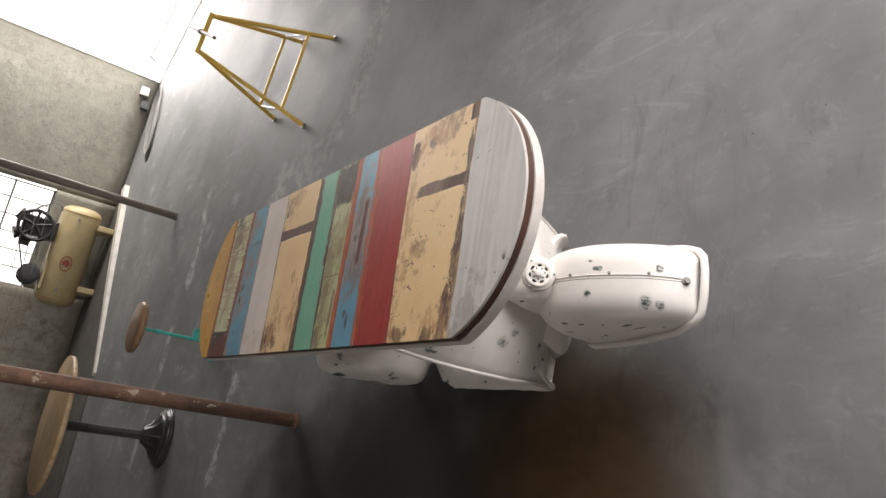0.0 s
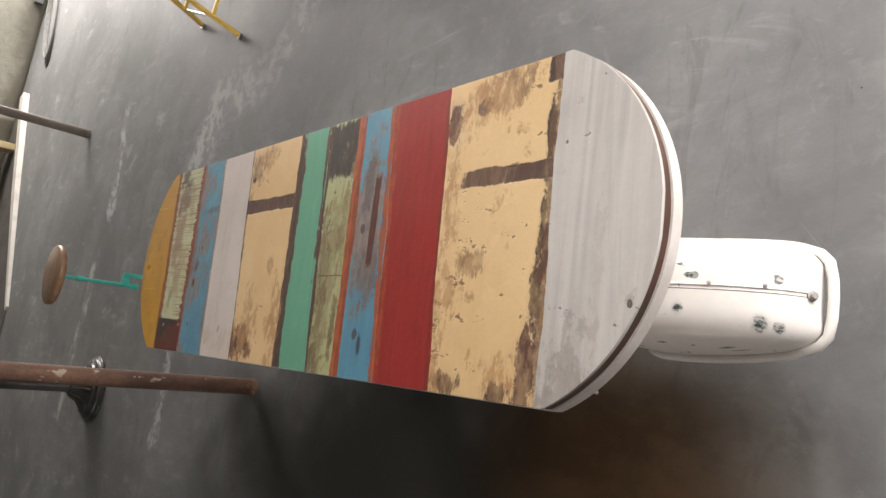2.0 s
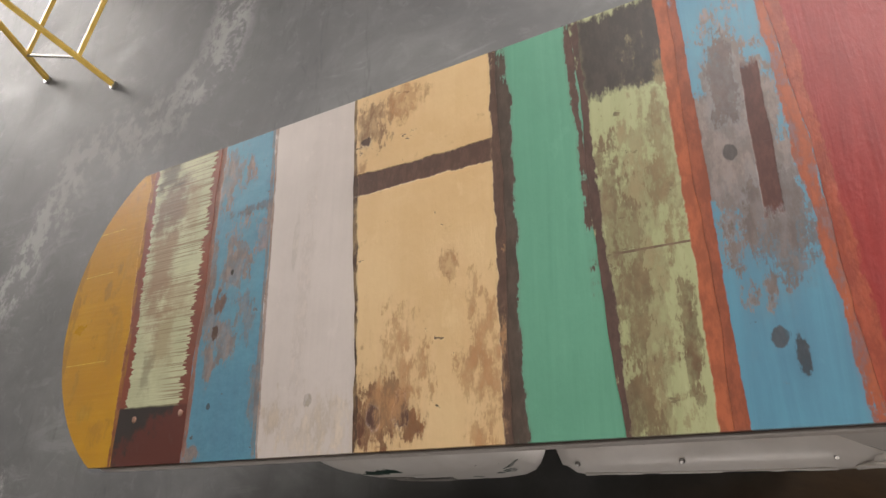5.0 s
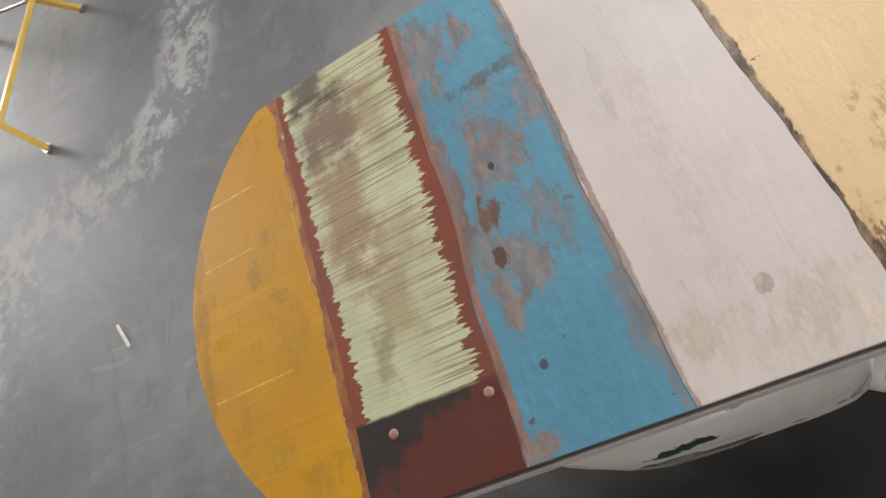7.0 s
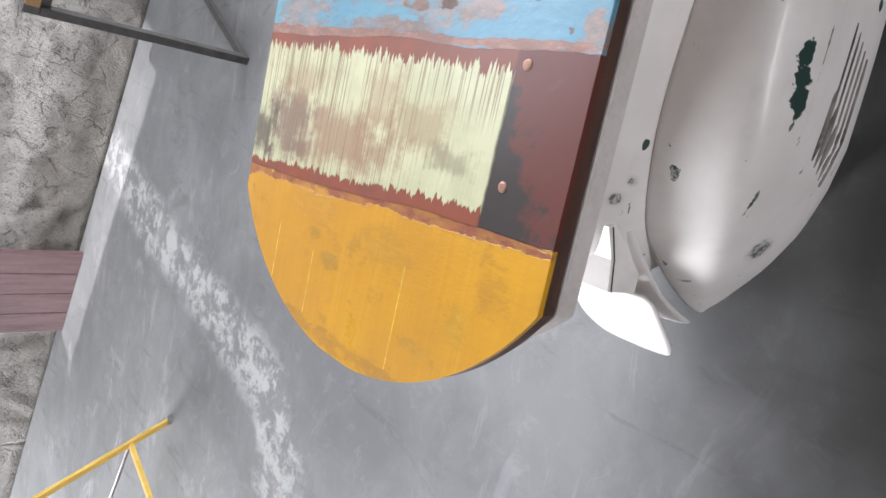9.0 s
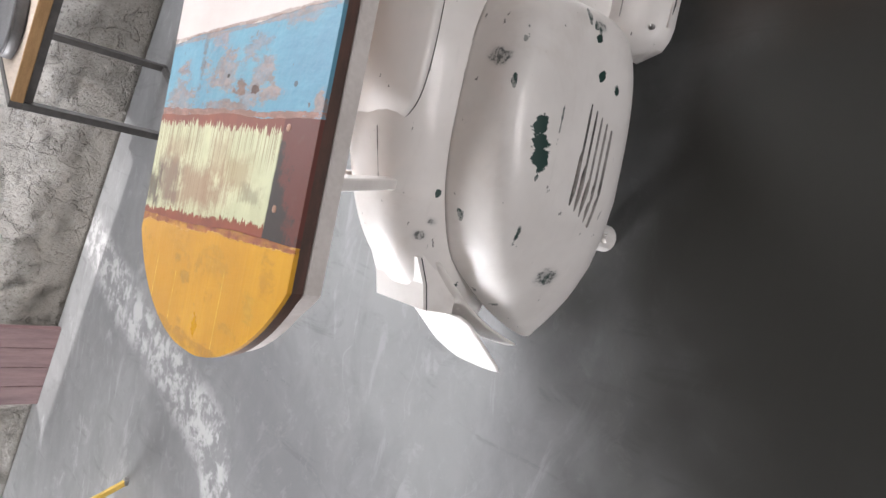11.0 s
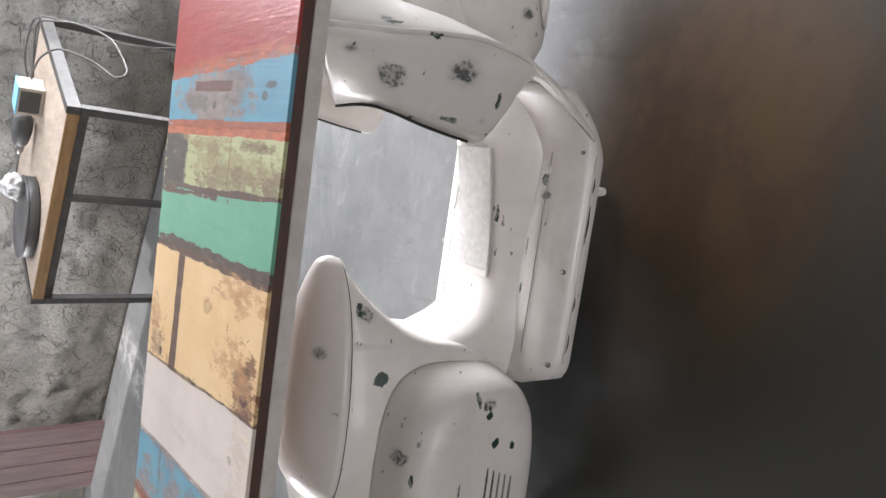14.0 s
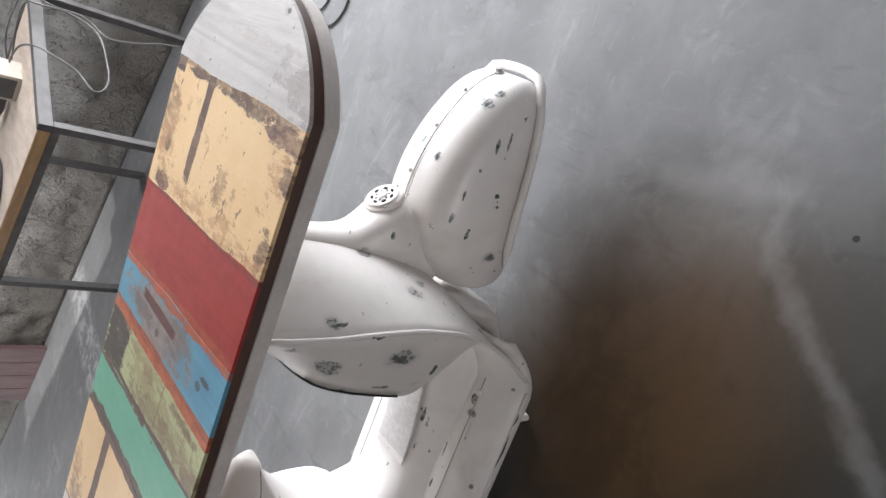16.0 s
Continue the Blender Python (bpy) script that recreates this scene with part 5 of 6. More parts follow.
lip = [(XF - w - 0.006, y, zb + 0.006) for y, w, zb, zt in reversed(rows) if 1.19 < y < 1.62] + [(XF + w + 0.006, y, zb + 0.006) for y, w, zb, zt in rows if 1.19 < y < 1.62]
front = [(XF - 0.100, 1.166, 0.320), (XF - 0.080, 1.147, 0.324), (XF - 0.042, 1.139, 0.327), (XF, 1.137, 0.328), (XF + 0.042, 1.139, 0.327), (XF + 0.080, 1.147, 0.324), (XF + 0.100, 1.166, 0.320)]
nl = len([r for r in rows if 1.19 < r[0] < 1.62])
lip = lip[:nl] + front + lip[nl:]
smooth(part("fender_lip", tube_bm(lip, [0.0115 * min(1.0, 0.25 + 0.25 * min(i, len(lip) - 1 - i)) for i in range(len(lip))], 10), ENAMEL, fen, "thick rolled lip of the mudguard"))
gap_line = [(x + (0.011 if x < XF - 0.03 else -0.011 if x > XF + 0.03 else 0), y + (0.012 if y < 1.19 else 0), z + 0.009) for x, y, z in lip]
smooth(part("lip_gap", tube_bm(gap_line[:len(gap_line) // 2 - 2], 0.0028, 6), BLACK, fen, "dark gap inside the rolled lip"))
smooth(part("fender_crest", tube_bm([(XF + 0.006, y, zt - 0.001) for y, w, zb, zt in rows if 1.16 < y < 1.52], 0.0034, 8), ENAMEL, fen, "raised crest along the mudguard"))
smooth(part("crest_gap", tube_bm([(XF - 0.004, y, zt - 0.0002) for y, w, zb, zt in rows if 1.16 < y < 1.52], 0.0009, 6), BLACK, fen, "dark line beside the crest"))
for y, z in ((1.23, 0.446), (1.33, 0.492), (1.45, 0.520)):
    part("bolt", spin_bm([(0.005, 0.0), (0.005, 0.003), (0.003, 0.005)], (XF + 0.010, y, z), (0, -0.3, 1), 10), SEAM_GREY, fen, "small steel bolt")
part("bolt", spin_bm([(0.012, 0.0), (0.012, 0.005), (0.007, 0.007), (0.007, 0.014)], (XF, 1.166, 0.372), (0, -1, 0.7), 12), SEAM_GREY, fen, "front bolt of the mudguard")

fen.location += Vector((0.005, 0.023, -0.033))

# tail: lamp bracket, plate flap, feet and struts
part("tail_bracket", loft_bm([[Vector((XC + sx * 0.086, y, z)) for sx, y, z in ((-1, y0, z0), (1, y0, z0), (1, y1, z1), (-1, y1, z1))] for y0, z0, y1, z1 in ((3.11, 0.530, 3.07, 0.42), (3.165, 0.498, 3.145, 0.40), (3.222, 0.482, 3.225, 0.395))]), ENAMEL, bar, "white bent tail lamp bracket")


def bent_plate(profile, half, droop, round_end):
    """A sheet bent along its profile, its sides drooping and its lower corners rounded."""
    pts = curve(profile, 18)
    rings = []
    for i, (y, z) in enumerate(pts):
        t = max(0.0, (i / 17 - (1 - round_end)) / round_end)
        w = half * (1 - 0.22 * t * t) * (0.93 + 0.07 * min(1, i / 4))
        rings.append([Vector((XC + sx * w, y - 0.4 * droop * sx ** 4, z - droop * sx ** 4)) for sx in (-1, -0.92, -0.75, -0.4, 0, 0.4, 0.75, 0.92, 1)])
    bm = loft_bm(rings, cap=False, loop=False)
    bmesh.ops.recalc_face_normals(bm, faces=bm.faces)
    bmesh.ops.solidify(bm, geom=bm.faces[:], thickness=0.004)
    return bm


smooth(part("plate_flap", bent_plate([(3.232, 0.392), (3.25, 0.356), (3.29, 0.305), (3.33, 0.255), (3.366, 0.200)], 0.106, 0.008, 0.3), ENAMEL, bar, "bent white number plate flap"))
smooth(part("rear_mudguard", bent_plate([(3.12, 0.49), (3.18, 0.42), (3.235, 0.335), (3.275, 0.245), (3.30, 0.165)], 0.106, 0.014, 0.2), ENAMEL, bar, "white rear mudguard flap"))
part("tail_joint", tube_bm([(XC - 0.087, 3.11, 0.518), (XC - 0.087, 3.165, 0.489), (XC - 0.087, 3.2225, 0.473)], 0.0012, 6), BLACK, bar, "dark joint of the tail bracket")
for side in (-1, 1):
    part("rear_foot", join_bm(tube_bm([(XC + side * 0.17, 2.985, 0.001), (XC + side * 0.17, 2.985, 0.18)], [0.034, 0.030], 16), tube_bm([(XC + side * 0.19, 2.985, 0.05), (XC + side * 0.215, 2.985, 0.05)], 0.012, 10)), ENAMEL, bar, "white rear foot of the scooter")
    part("front_foot", tube_bm([(XC + side * 0.20, 2.03, 0.10), (XC + side * 0.245, 2.025, 0.05), (XC + side * 0.25, 2.02, 0.014), (XC + side * 0.23, 2.02, 0.012), (XC + side * 0.20, 2.03, 0.04)], 0.0115, 10), ENAMEL, bar, "white stand foot")
    part("strut", beam_bm((XC + side * 0.042, 2.965, 0.581), (XC + side * 0.2235, 3.003, 0.885), 0.024, 0.024), ENAMEL, bar, "square white strut under the table")

for nx, ny in ((0.979, 2.929), (0.974, 3.057)):
    part("nail_head", spin_bm([(0.0, -0.002), (0.0062, -0.002), (0.0062, 0.0008), (0.004, 0.0016)], (nx, ny, TOP), (0, 0, 1), 12), NAIL, top, "tarnished pinkish nail head")

# ---- things round the table ----
YELLOW_STEEL = plain("yellow_enamelled_steel", (0.78, 0.53, 0.12), (0.66, 0.43, 0.08), 9, 0.42)
DARK_STEEL = plain("dark_painted_steel", (0.045, 0.042, 0.04), (0.075, 0.07, 0.066), 18, 0.5)
PLY = plain("pale_worn_plywood", (0.52, 0.44, 0.36), (0.38, 0.31, 0.25), 5, 0.6, stretch=(1, 5, 1))
OAK = plain("brown_wood_edge", (0.34, 0.20, 0.085), (0.25, 0.14, 0.055), 10, 0.55, stretch=(1, 1, 5))


def rusted_steel():
    """Rusted brown steel with the last pale flakes of old paint."""
    k = Mat("rusted_brown_steel", 0.68)
    big, fine = k.noise(3.0, 6, 0.65, (2, 2, 0.8)), k.noise(38, 6, 0.7, shift=3.0)
    col = k.mix(k.step(big, 0.38, 0.62), (0.075, 0.038, 0.026), (0.165, 0.085, 0.052))
    col = k.mix(k.math("MULTIPLY", k.step(fine, 0.5, 0.64), 0.5), col, (0.05, 0.03, 0.022))
    flake = k.step(k.math("MULTIPLY_ADD", fine, 0.25, k.noise(7.0, 7, 0.68, (1.4, 1.4, 0.8), shift=9.0)), 0.735, 0.75)
    col = k.mix(k.math("MULTIPLY", flake, 0.85), col, (0.40, 0.33, 0.25))
    k.bump(k.math("ADD", k.math("MULTIPLY", fine, 0.5), k.math("MULTIPLY", flake, 0.5)), 0.5, 0.006)
    return k.done(col)


RUSTY = rusted_steel()
GREY_PIPE = plain("grey_brown_pipe", (0.17, 0.14, 0.115), (0.24, 0.205, 0.175), 7, 0.6, stretch=(3, 3, 0.8), bump=0.3)
TEAL = plain("turquoise_enamel", (0.03, 0.36, 0.30), (0.02, 0.29, 0.24), 15, 0.4)
SEAT_WOOD = plain("varnished_brown_wood", (0.27, 0.16, 0.09), (0.17, 0.095, 0.05), 7, 0.42, stretch=(1, 7, 1))
ROUND_WOOD = plain("streaked_pale_wood", (0.52, 0.38, 0.22), (0.30, 0.20, 0.10), 5, 0.5, stretch=(1.2, 9, 1))
IRON = plain("black_cast_iron", (0.018, 0.018, 0.017), (0.04, 0.038, 0.036), 20, 0.32)
TANK = plain("cream_tank_enamel", (0.56, 0.46, 0.26), (0.46, 0.37, 0.20), 4, 0.38)
PINK = plain("faded_pink_boards", (0.20, 0.125, 0.125), (0.13, 0.078, 0.08), 4, 0.65, stretch=(6, 6, 0.6), bump=0.3)
RAG = plain("white_rag", (0.72, 0.72, 0.72), (0.55, 0.55, 0.56), 20, 0.9, bump=0.6)
CARD = plain("pale_card_box", (0.60, 0.55, 0.47), (0.50, 0.46, 0.40), 10, 0.6)
LIGHT_BLUE = plain("light_blue_print", (0.25, 0.55, 0.75), (0.3, 0.6, 0.8), 10, 0.5)
GREY_PLASTIC = plain("grey_plastic", (0.065, 0.065, 0.068), (0.10, 0.10, 0.105), 12, 0.45)
CORD = plain("grey_cord", (0.085, 0.08, 0.075), (0.13, 0.125, 0.12), 20, 0.6)
RED_MARK = plain("red_badge_paint", (0.34, 0.07, 0.04), (0.28, 0.06, 0.04), 20, 0.5)
KERB = plain("pale_cement_kerb", (0.62, 0.60, 0.55), (0.50, 0.48, 0.44), 6, 0.45)
SHADE_DARK = plain("shade_dark_cement", (0.07, 0.065, 0.058), (0.11, 0.10, 0.09), 4, 0.85)

# workbench
U, V = Vector((0.462, 0.887, 0)), Vector((0.887, -0.462, 0))
B0 = Vector((3.014, 1.983, 0))
LONG, DEEP, BH = 1.085, 0.95, 0.90


def at(u, v, z):
    return B0 + U * u + V * v + Vector((0, 0, z))


bench = thing("workbench", B0, "steel-framed workbench with a pale plywood top by the rough wall", "workbench")


def oriented_box(u0, u1, v0, v1, z0, z1, bevel=0.003):
    bm = box_bm((u0, v0, z0), (u1, v1, z1), bevel, 1)
    for w in bm.verts:
        w.co = at(*w.co)
    return bm


part("bench_top", oriented_box(0.035, LONG - 0.03, 0.012, DEEP - 0.03, BH - 0.052, BH - 0.006), PLY, bench, "pale worn plywood top")
part("front_edge", oriented_box(0.035, LONG - 0.03, 0.0, 0.0115, BH - 0.054, BH - 0.004), OAK, bench, "brown wood front edging")
for u in (0.018, LONG - 0.018):
    part("side_rail", oriented_box(u - 0.018, u + 0.018, 0.0, DEEP, BH - 0.055, BH, 0.002), DARK_STEEL, bench, "dark steel angle rail")
part("front_rail", oriented_box(0.036, LONG - 0.036, 0.012, 0.045, BH - 0.09, BH - 0.056, 0.002), DARK_STEEL, bench)
part("back_rail", oriented_box(0.036, LONG - 0.036, DEEP - 0.035, DEEP, BH - 0.055, BH - 0.002, 0.002), DARK_STEEL, bench)
for u in (0.0, LONG - 0.036):
    for v in (0.0, DEEP - 0.036):
        part("leg", oriented_box(u, u + 0.036, v, v + 0.036, 0.0, BH - 0.056, 0.002), DARK_STEEL, bench, "dark square steel leg")
part("floor_rail", oriented_box(LONG - 0.034, LONG - 0.002, 0.037, DEEP - 0.037, 0.0, 0.03, 0.002), DARK_STEEL, bench, "low steel rail between the legs")

disc = thing("round_tray", at(0.78, 0.30, BH), "round grey metal tray lying on the workbench", "tray")
smooth(part("dish", spin_bm([(0.185, -0.006), (0.20, 0.0), (0.20, 0.050), (0.194, 0.053), (0.188, 0.050), (0.18, 0.047), (0.05, 0.046)], at(0.78, 0.30, BH), (0, 0, 1), 44), GREY_PLASTIC, disc))
smooth(part("rim", tube_bm([at(0.78, 0.30, BH + 0.046) + Vector((0.198 * math.cos(a * math.tau / 44), 0.198 * math.sin(a * math.tau / 44), 0)) for a in range(44)], 0.006, 8, True), GREY_PLASTIC, disc, "worn grey rim"))

rag = bmesh.new()
bmesh.ops.create_icosphere(rag, subdivisions=4, radius=1)
for v in rag.verts:
    p = v.co.copy()
    v.co = at(0.655, 0.37, BH + 0.085) + Vector((p.x * 0.075, p.y * 0.06, p.z * 0.05)) * (1 + 0.35 * noise.noise(p * 2.2) + 0.16 * noise.noise(p * 6))
rag_ob = part("rag", rag, RAG, None)
tagged(smooth(rag_ob), "crumpled white rag on the round tray", "rag")

drill = thing("power_drill", at(0.50, 0.62, BH), "grey power drill lying on the workbench", "drill")
da, dw = at(0.385, 0.60, BH + 0.052), U.normalized()
smooth(part("housing", tube_bm([da + dw * t for t in (0.0, 0.02, 0.09, 0.15, 0.17)], [0.03, 0.044, 0.046, 0.036, 0.024], 18), GREY_PLASTIC, drill))
smooth(part("chuck", tube_bm([da + dw * t for t in (0.17, 0.18, 0.205, 0.22)], [0.020, 0.022, 0.020, 0.012], 16), STEEL, drill, "steel drill chuck"))
part("bit", tube_bm([da + dw * 0.22, da + dw * 0.275], 0.005, 8), STEEL, drill)
part("grip", beam_bm(da + dw * 0.05 + Vector((0.02, -0.01, -0.03)), da + dw * 0.03 + V * 0.12 + Vector((0, 0, -0.032)), 0.036, 0.03, 0.008), GREY_PLASTIC, drill)

carton = thing("small_carton", at(0.265, 0.56, BH), "small pale carton with a light blue top", "box")
part("carton_body", oriented_box(0.195, 0.335, 0.50, 0.62, BH - 0.006, BH + 0.10, 0.002), CARD, carton)
part("carton_lid", oriented_box(0.194, 0.336, 0.499, 0.621, BH + 0.1005, BH + 0.108, 0.002), LIGHT_BLUE, carton, "light blue carton top")
part("carton_flap", oriented_box(0.21, 0.32, 0.4965, 0.4985, BH + 0.01, BH + 0.095, 0.0005), GREY_PLASTIC, carton, "dark printed carton side")

cord = thing("extension_lead", at(0.05, 0.5, BH), "grey power cord looped over the end of the workbench", "cord")
loop = [at(0.30, 0.62, BH + 0.03), at(0.18, 0.60, BH + 0.045), at(0.075, 0.58, BH + 0.03), at(-0.04, 0.45, BH), at(-0.08, 0.368, 0.859), at(-0.08, 0.293, 0.759), at(-0.08, 0.185, 0.700), at(-0.08, 0.25, 0.640),
        at(-0.08, 0.40, 0.625), at(-0.08, 0.62, 0.648), at(-0.08, 0.709, 0.763), at(-0.06, 0.74, 0.86), at(-0.02, 0.78, 0.925), at(0.10, 0.76, 0.93), at(0.26, 0.70, BH + 0.02)]
smooth(part("cable", tube_bm(curve(loop, 90), 0.0045, 8), CORD, cord))
tail = [at(0.30, 0.66, BH + 0.02), at(0.18, 0.74, BH + 0.06), at(0.06, 0.80, BH + 0.055), at(-0.02, 0.85, BH + 0.02), at(-0.06, 0.763, 0.825), at(-0.06, 0.739, 0.681), at(-0.06, 0.638, 0.597), at(-0.06, 0.662, 0.461), at(-0.06, 0.73, 0.305), at(-0.10, 0.70, 0.10), at(-0.16, 0.55, 0.007), at(-0.3, 0.2, 0.006)]
smooth(part("cable", tube_bm(curve(tail, 70), 0.004, 8), CORD, cord))

board = thing("pink_door_leaf", (5.46, 4.47, 0), "faded pink wooden door leaf standing against the wall", "door leaf")
pu, pv = Vector((0.374, 0.927, 0)), Vector((0.927, -0.374, 0))
p0 = Vector((5.47, 4.42, 0.0))
for i in range(4):
    bm = box_bm((0.0, 0.0, 0.0), (0.176, 0.04, 1.9), 0.003, 1)
    for w in bm.verts:
        w.co = p0 + pu * (w.co.x + 0.18 * i) + pv * (w.co.y + 0.03 * (1 - w.co.z / 1.9) * 0) + Vector((0, 0, w.co.z))
    part("board", bm, PINK, board)
part("ledge", beam_bm(p0 + pu * 0.02 + pv * 0.06 + Vector((0, 0, 1.5)), p0 + pu * 0.69 + pv * 0.06 + Vector((0, 0, 1.5)), 0.1, 0.036), PINK, board)

# sawhorse
horse = thing("sawhorse", (3.51, 5.30, 0), "yellow steel trestle standing on the grey floor", "trestle")
TA, TB = Vector((3.67, 5.25, 0.885)), Vector((3.42, 5.40, 0.885))
feet = [(TB, Vector((3.012, 5.068, 0))), (TB, Vector((3.307, 5.803, 0))), (TA, Vector((3.729, 4.819, 0))), (TA, Vector((4.02, 5.56, 0)))]
part("top_bar", beam_bm(TA + (TA - TB) * 0.08, TB + (TB - TA) * 0.08, 0.036, 0.036), YELLOW_STEEL, horse)
mids = []
for (a, f) in feet:
    part("leg", beam_bm(a + (f - a) * 0.01, f + Vector((0, 0, 0.0)) + (a - f) * 0.012, 0.028, 0.028), YELLOW_STEEL, horse)
    part("foot_cap", tube_bm([f + Vector((0, 0, 0.0)), f + Vector((0, 0, 0.02))], 0.024, 10), STEEL, horse, "worn metal foot")
    mids.append(f + (a - f) * 0.22)
for i, j in ((0, 2), (1, 3)):
    part("crossbar", beam_bm(mids[i], mids[j], 0.024, 0.024), YELLOW_STEEL, horse)
for i, j in ((0, 1), (2, 3)):
    part("tie_rod", tube_bm([mids[i], mids[j]], 0.009, 8), STEEL, horse, "thin grey tie rod")
rod = (TA + TB) / 2 + Vector((0, 0, 0.03))
ra = Vector((0.40, 0.72, 0)).normalized()
part("roller", tube_bm([rod - ra * 0.62, rod - ra * 0.03, rod - ra * 0.029, rod + ra * 0.029, rod + ra * 0.03, rod + ra * 0.62], [0.013, 0.013, 0.022, 0.022, 0.013, 0.013], 12), DARK_STEEL, horse, "dark threaded rod across the top")

# posts
for name, (px, py), r, m, label in (("prop_post", (0.701, 4.12), 0.042, RUSTY, "rusted brown steel prop from floor to ceiling"), ("pipe_post", (2.876, 8.507), 0.045, GREY_PIPE, "grey-brown pipe post from floor to ceiling")):
    post = thing(name, (px, py, 0), label, "post")
    pts = [(px + 0.004 * noise.noise(Vector((0, 0, z))), py, z) for z in [HIGH * i / 24 for i in range(25)]]
    smooth(part("tube", tube_bm(pts, [r * (1 + 0.03 * noise.noise(Vector((px, 3, 4 * p[2])))) for p in pts], 20), m, post))
    part("collar", tube_bm([(px, py, 0), (px, py, 0.035)], r * 1.08, 20), m, post, "dented foot of the post")

# stool
sx, sy = 1.225, 5.82
stool = thing("screw_stool", (sx, sy, 0), "turquoise screw stool with a round wooden seat", "stool")
smooth(part("seat", spin_bm([(0.19, 0.655), (0.20, 0.662), (0.20, 0.690), (0.192, 0.698), (0.05, 0.70)], (sx, sy, 0), (0, 0, 1), 40), SEAT_WOOD, stool, "round varnished wooden seat"))
part("spindle", tube_bm([(sx, sy, 0.17), (sx, sy, 0.50), (sx, sy, 0.501), (sx, sy, 0.53), (sx, sy, 0.531), (sx, sy, 0.655)], [0.013, 0.013, 0.020, 0.020, 0.012, 0.012], 12), TEAL, stool)
part("crank", join_bm(beam_bm((sx, sy, 0.22), (sx + 0.075, sy, 0.22), 0.03, 0.05), beam_bm((sx + 0.075, sy, 0.235), (sx + 0.075, sy, 0.05), 0.03, 0.03), tube_bm([(sx, sy, 0.13), (sx, sy, 0.18)], 0.021, 12)), TEAL, stool, "turquoise crank bracket")
for i in range(3):
    a = 0.5 + i * math.tau / 3
    part("leg", tube_bm(curve([(sx + 0.04, sy, 0.075), (sx + 0.04 + 0.10 * math.cos(a), sy + 0.10 * math.sin(a), 0.060), (sx + 0.04 + 0.21 * math.cos(a), sy + 0.21 * math.sin(a), 0.014)], 8), 0.014, 10), TEAL, stool)

# round pedestal table
rx, ry = 0.405, 6.76
rt = thing("pedestal_table", (rx, ry, 0), "round pale wooden table on a black cast-iron pedestal", "table")
smooth(part("tabletop", spin_bm([(0.55, 0.895), (0.565, 0.902), (0.565, 0.930), (0.558, 0.936), (0.1, 0.937)], (rx, ry, 0), (0, 0, 1), 56), ROUND_WOOD, rt, "streaked pale wooden top"))
smooth(part("column", spin_bm([(0.055, 0.10), (0.046, 0.14), (0.040, 0.20), (0.038, 0.55), (0.042, 0.80), (0.09, 0.86), (0.10, 0.894)], (rx, ry, 0), (0, 0, 1), 24), IRON, rt))
smooth(part("base", spin_bm([(0.255, 0.0), (0.265, 0.010), (0.262, 0.024), (0.240, 0.030), (0.243, 0.044), (0.234, 0.054), (0.200, 0.058), (0.202, 0.072), (0.190, 0.080), (0.150, 0.088), (0.110, 0.110), (0.082, 0.15), (0.066, 0.19), (0.056, 0.20)], (rx, ry, 0), (0, 0, 1), 36), IRON, rt, "stepped cast-iron base"))
for i in range(8):
    a = i * math.tau / 8
    part("flute", tube_bm([(rx + r * math.cos(a), ry + r * math.sin(a), z) for r, z in ((0.19, 0.080), (0.145, 0.092), (0.10, 0.125), (0.062, 0.19))], [0.010, 0.014, 0.012, 0.008], 8), IRON, rt)

# air compressor by the end wall
ca, cb = Vector((2.10, 12.95, 0.52)), Vector((3.55, 12.62, 0.52))
comp = thing("air_compressor", (2.85, 12.78, 0), "large cream air compressor with a black pump", "compressor")
cw = (cb - ca).normalized()
prof = [(-0.09, 0.10), (-0.07, 0.20), (-0.03, 0.27), (0.03, 0.30), (0.4, 0.303)]
L = (cb - ca).length
pts = [(t, r) for t, r in prof] + [(L - t, r) for t, r in reversed(prof)]
smooth(part("tank", tube_bm([ca + cw * t for t, r in pts], [r for t, r in pts], 36), TANK, comp, "cream enamelled horizontal tank"))
for t in (0.22, L - 0.22):
    c = ca + cw * t
    part("foot", box_bm((c.x - 0.05, c.y - 0.22, 0.0), (c.x + 0.05, c.y + 0.16, 0.26), 0.01), TANK, comp)
for t in (0.03, L - 0.03):
    ringp = [ca + cw * t + Vector((-cw.y * math.cos(a) * 0.303, cw.x * math.cos(a) * 0.303, math.sin(a) * 0.303)) for a in [k * math.tau / 32 for k in range(32)]]
    part("weld_seam", tube_bm(ringp, 0.005, 6, True), OAK, comp)
badge = ca + cw * 0.62 + Vector((-0.06, -0.296, 0.03))
part("badge_ring", tube_bm([badge + Vector((0.122 * math.cos(a) * cw.x, 0.122 * math.cos(a) * cw.y - 0.004, 0.083 * math.sin(a))) for a in [k * math.tau / 32 for k in range(32)]], 0.007, 6, True), RED_MARK, comp, "thin red ring of the badge")
part("badge_mark", spin_bm([(0.058, 0.0), (0.058, 0.009)], badge, (-0.2, -1, 0.05), 24), RED_MARK, comp, "red badge centre")
fly = ca + cw * 1.05 + Vector((0, -0.20, 0.60))
part("flywheel", tube_bm([fly + Vector((0.24 * math.cos(a), 0, 0.24 * math.sin(a))) for a in [k * math.tau / 36 for k in range(36)]], 0.03, 10, True), IRON, comp, "black spoked flywheel")
for k in range(5):
    a = k * math.tau / 5
    part("spoke", tube_bm([fly, fly + Vector((0.23 * math.cos(a), 0, 0.23 * math.sin(a)))], 0.022, 8), IRON, comp)
